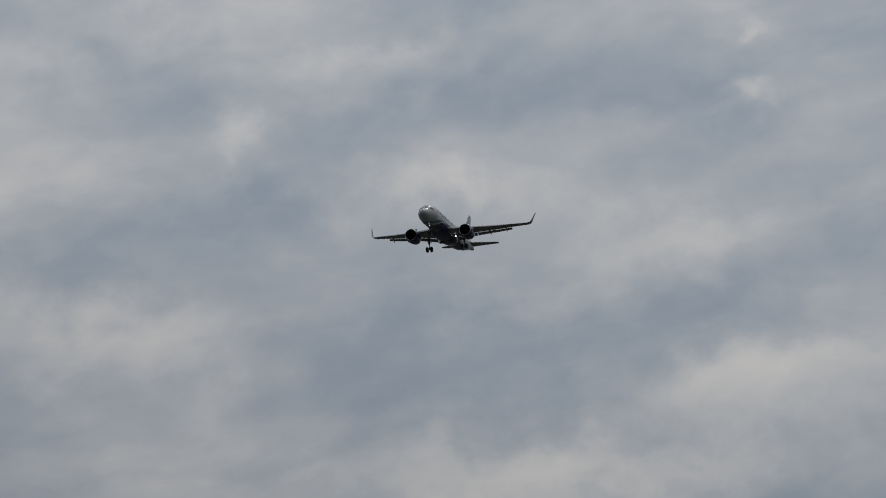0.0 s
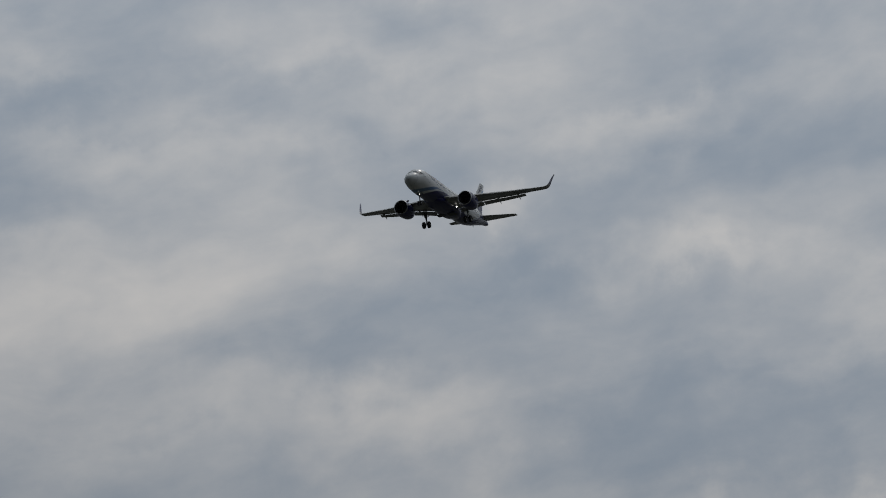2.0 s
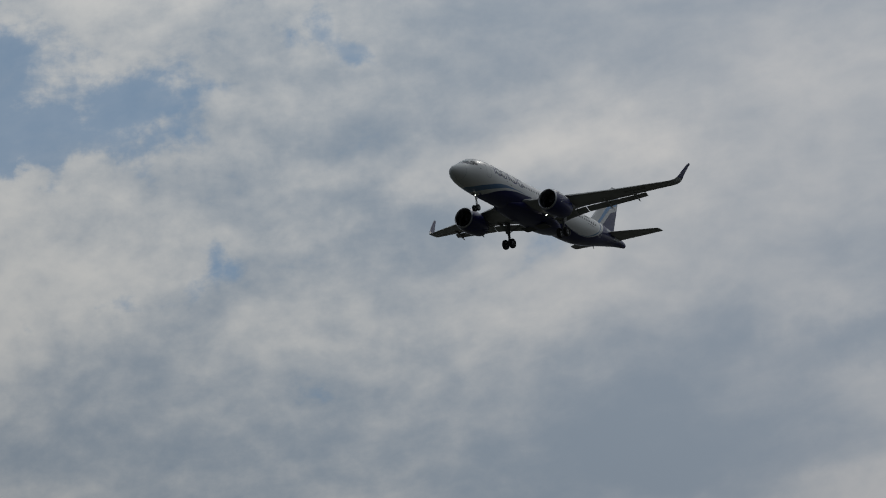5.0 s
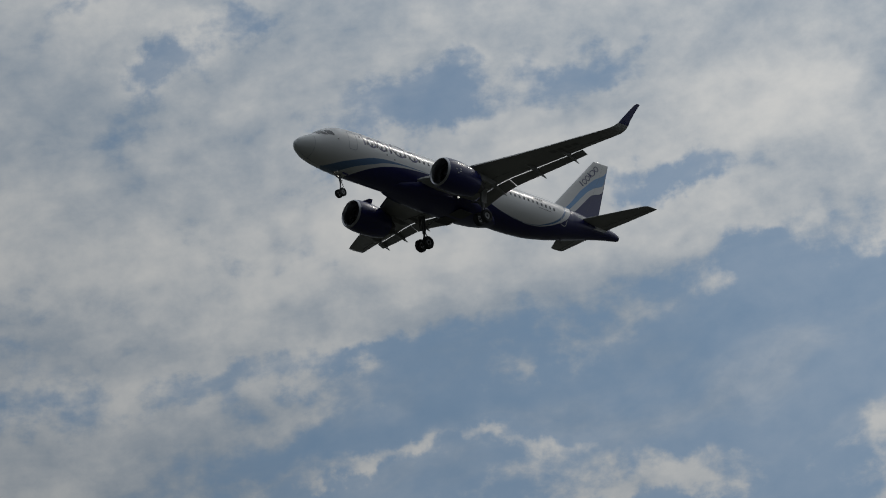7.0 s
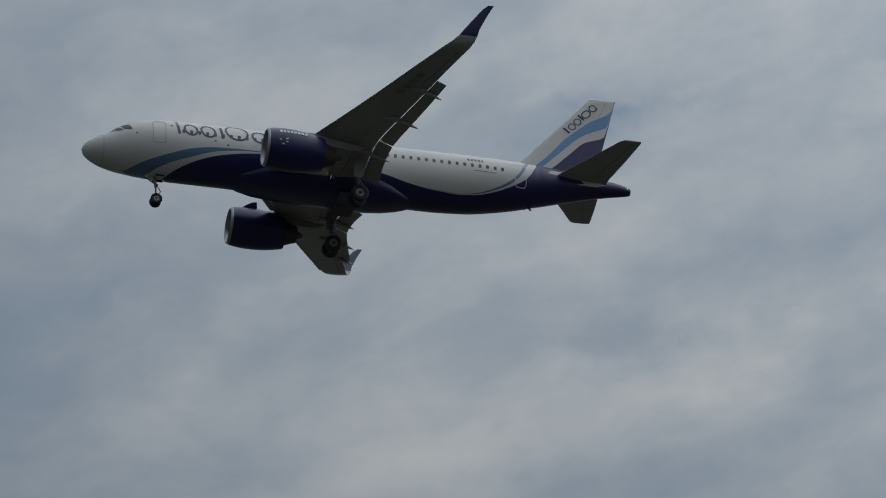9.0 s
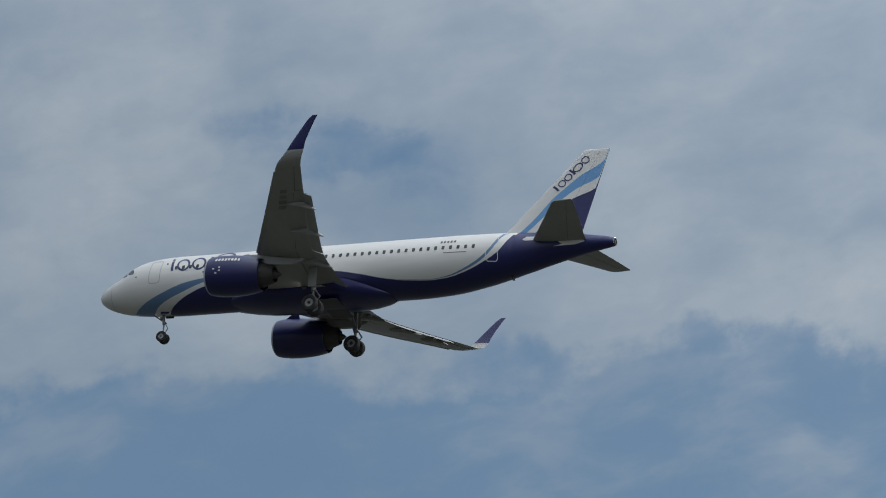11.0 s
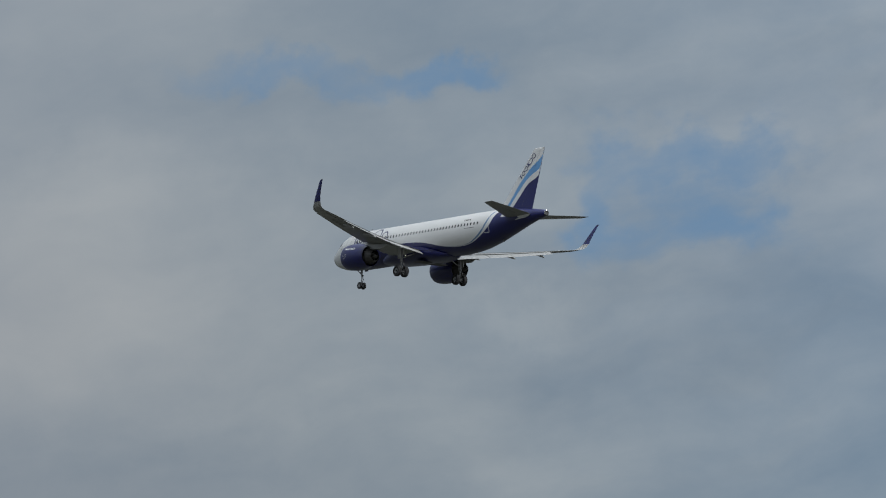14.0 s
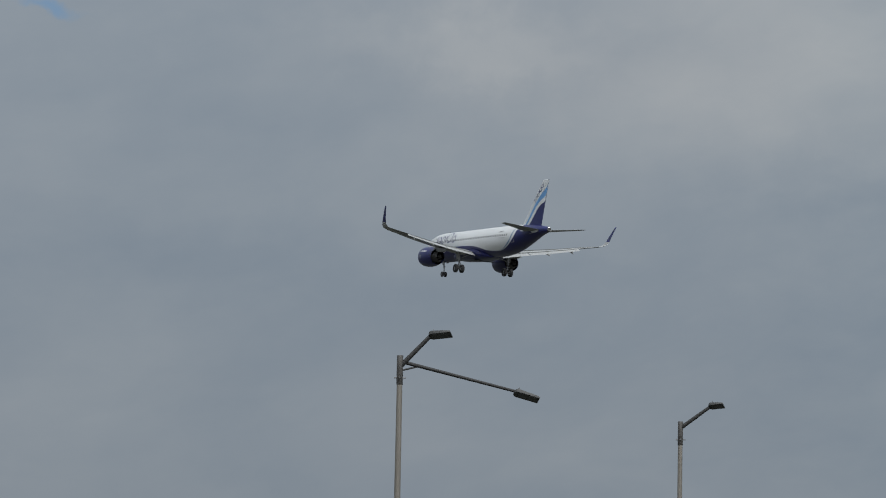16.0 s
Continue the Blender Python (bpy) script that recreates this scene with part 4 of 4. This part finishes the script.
    # aerials
    for d, s, q in ((6.4, 1, 0.6), (20.5, 1, 0.35), (30.4, -1, 0.8), (33.6, -1, 0.35)):
        x, z = -d, body_at(d, 0 if s > 0 else math.pi).z - 0.02 * s
        b = Shell()
        b.rings([[Vector((x + dx * q, dy, z)) for dx, dy in ((0.2, 0.015), (0.2, -0.015), (-0.15, -0.02), (-0.15, 0.02))], [Vector((x + dx * q, dy, z + 0.36 * s * q)) for dx, dy in ((-0.12, 0.006), (-0.12, -0.006), (-0.32, -0.006), (-0.32, 0.006))]])
        b.make("aerial", SEAL, hull, smooth=False)
    shrouded_light(plane, "landing_light", (-16.4, 2.35, -1.75), 0.12)
    # radome joint
    ring = Shell()
    n = 40
    ring.rings([[body_at(d, math.tau * k / n) + body_normal(d, math.tau * k / n) * lift for k in range(n)] for d, lift in ((1.28, 0.001), (1.285, 0.004), (1.305, 0.004), (1.31, 0.001))], caps=False)
    ring.make("radome_joint", DOORLINE, hull)
    # small service plates along the forward side
    for d, z in ((5.65, 1.02), (8.55, 0.12), (3.35, 0.18), (9.4, -0.10)):
        hull_patch("service_plate", SEAL, hull, d - 0.07, d + 0.07, z - 0.06, z + 0.06, 1)
    return plane


DOORLINE = material("door_seam_grey", (0.34, 0.35, 0.36), 0.5, vary=0.2)

# ---------------------------------------------------------------- ground and street lamps


def make_ground():
    n, r = 96, 4200
    v, f = [(0, 0, 0)], []
    radii = [20, 60, 150, 400, 1000, 2200, r]
    for q in radii:
        v += [(q * math.cos(math.tau * k / n), q * math.sin(math.tau * k / n), 0) for k in range(n)]
    f += [(0, 1 + k, 1 + (k + 1) % n) for k in range(n)]
    for i in range(len(radii) - 1):
        a, b = 1 + i * n, 1 + (i + 1) * n
        f += [(a + k, b + k, b + (k + 1) % n, a + (k + 1) % n) for k in range(n)]
    return tagged(mesh_object("ground", v, f, GRASS, smooth=False), "open dry grass field", "ground", kind="structure")


def make_lamp(az, dist, height, two):
    a = radians(az)
    base = Vector((math.sin(a) * dist, math.cos(a) * dist, 0))
    right = Vector((math.cos(a), -math.sin(a), 0))
    away = Vector((math.sin(a), math.cos(a), 0))
    lamp_post = new("street_lamp")
    lamp_post.location = base
    up = Vector((0, 0, 1))
    P = lambda r, z, d=0.0: right * r + up * z + away * d
    sh = Shell()
    sh.rings([[P(math.cos(k * math.tau / 16) * q, z, math.sin(k * math.tau / 16) * q) for k in range(16)] for z, q in ((0.0, 0.11), (0.25, 0.11), (0.3, 0.10), (height * 0.5, 0.083), (height - 0.62, 0.068))])
    pole = sh.make("pole", POLE, lamp_post, "tapered galvanised steel pole")
    s = Shell()
    s.rings([[P(math.cos(k * math.tau / 14) * q, z, math.sin(k * math.tau / 14) * q) for k in range(14)] for z, q in ((height - 0.72, 0.072), (height - 0.71, 0.079), (height - 0.01, 0.077), (height, 0.070))])
    s.make("sleeve", SLEEVE, lamp_post, "dark bracket sleeve")
    for z in (height - 0.55,):
        b = Shell()
        b.tube(P(-0.14, z), P(0.16, z), 0.017).tube(P(0, z, -0.14), P(0, z, 0.14), 0.017).make("clamp_bolt", STEEL, lamp_post)
    Shell().rings([[P(math.cos(k * math.tau / 12) * q, z, math.sin(k * math.tau / 12) * q) for k in range(12)] for z, q in ((0.0, 0.24), (0.03, 0.24), (0.03, 0.12), (0.05, 0.11))]).make("base_plate", STEEL, lamp_post)

    def head(at, way, tilt, roll, length=0.56, width=0.30):
        f = way.normalized()
        sd = f.cross(up).normalized()
        u = sd.cross(f).normalized()
        m = Matrix((( *[f.x, sd.x, u.x], at.x), (*[f.y, sd.y, u.y], at.y), (*[f.z, sd.z, u.z], at.z), (0, 0, 0, 1)))
        m = m @ Euler((radians(roll), radians(tilt), 0)).to_matrix().to_4x4()
        h = Shell()
        prof = ((0.0, 0.45, 0.05), (0.03, 0.80, 0.07), (0.08, 1.0, 0.072), (length * 0.7, 1.0, 0.052), (length * 0.97, 1.0, 0.030), (length, 0.96, 0.022))
        h.rings([[m @ Vector((x, width / 2 * w * sx, z)) for sx, z in ((-1, 0), (-0.95, t), (-0.3, t * 1.08), (0.3, t * 1.08), (0.95, t), (1, 0), (0.97, -0.015), (-0.97, -0.015))] for x, w, t in prof])
        ob = h.make("lamp_head", HEADM, lamp_post, "flat grey lamp head")
        Shell().box(m @ pose(length * 0.55, 0, -0.018), (length * 0.72, width * 0.78, 0.012)).make("lens", LENS, ob, "dusty lens, unlit")
        Shell().tube(m @ Vector((0.1, 0, 0.09)), m @ Vector((0.1, 0, 0.19)), 0.018, 0.012, 8).make("photocell", SEAL, ob)
        return ob

    a1, b1 = P(0.0, height - (0.28 if two else 0.20)), P(0.72 if two else 0.87, height + (0.47 if two else 0.44), -0.10)
    Shell().tube(a1, b1, 0.064, 0.050, 12).make("arm", ARM, lamp_post, "short dark upswept arm")
    head(b1 - (right * 0.02), (right + up * 0.10 - away * 0.25), 0, 24, 0.56 if two else 0.46)
    if two:
        a2, b2 = P(0.03, height - 0.15), P(2.84, height - 0.79, 0.35)
        Shell().tube(a2, b2, 0.046, 0.036, 12).tube(P(0.07, height - 0.36), a2 + (b2 - a2) * 0.16, 0.022, 0.022, 8).make("arm", ARM, lamp_post, "long dark drooping arm")
        head(b2 - (b2 - a2).normalized() * 0.03 + up * -0.05, (right - up * 0.27 + away * 0.1), 0, 22, 0.64, 0.30)
    f = Shell()
    f.rings([[Vector((math.cos(k * math.tau / 4 + 0.6) * q, math.sin(k * math.tau / 4 + 0.6) * q, z)) for k in range(4)] for z, q in ((-0.2, 0.45), (0.0, 0.45), (0.02, 0.42))]).make("footing", CONCRETE, lamp_post, "concrete footing", smooth=False)
    label = "tall galvanised street lamp with one raised and one drooping arm" if two else "tall galvanised street lamp with a single raised arm"
    return tagged(lamp_post, label, "street lamp", "street lamps along the field")


make_ground()
airliner = make_airliner()
make_lamp(-66.04, 95.0, 11.10, True)
make_lamp(-61.89, 117.5, 11.49, False)


# ---------------------------------------------------------------- what moves
FLIGHT = (44.842, 228.021, 110.490)      # radome at 9 s
SPEED, GAIN, SINK = 77.913, 0.1701, 4.006
# attitude second by second, in degrees
YAW = (0.64, 0.51, 0.37, 0.22, 0.05, -0.13, -0.32, -0.50, -0.60, -0.56, -0.42, -0.23, 0.02, 0.34, 0.62, 0.77, 0.82)
PITCH = (3.59, 3.59, 3.59, 3.60, 3.61, 3.65, 3.71, 3.80, 3.91, 4.02, 4.06, 3.98, 3.85, 3.75, 3.65, 3.51, 3.36)
BANK = (1.86, 1.77, 1.57, 1.16, 0.54, 0.04, 0.10, 0.94, 1.94, 2.44, 2.46, 2.14, 1.57, 0.86, 0.33, 0.25, 0.44)


def motions():
    rows = []
    for k in range(17):
        t = float(k)
        s = SPEED * (t - 9) + 0.5 * GAIN * (t - 9) ** 2
        d = radians(SINK)
        rows.append((t, pose(FLIGHT[0] - s * math.cos(d), FLIGHT[1], FLIGHT[2] - s * math.sin(d), BANK[k], -PITCH[k], 180 + YAW[k])))
    walk(airliner, rows)


motions()
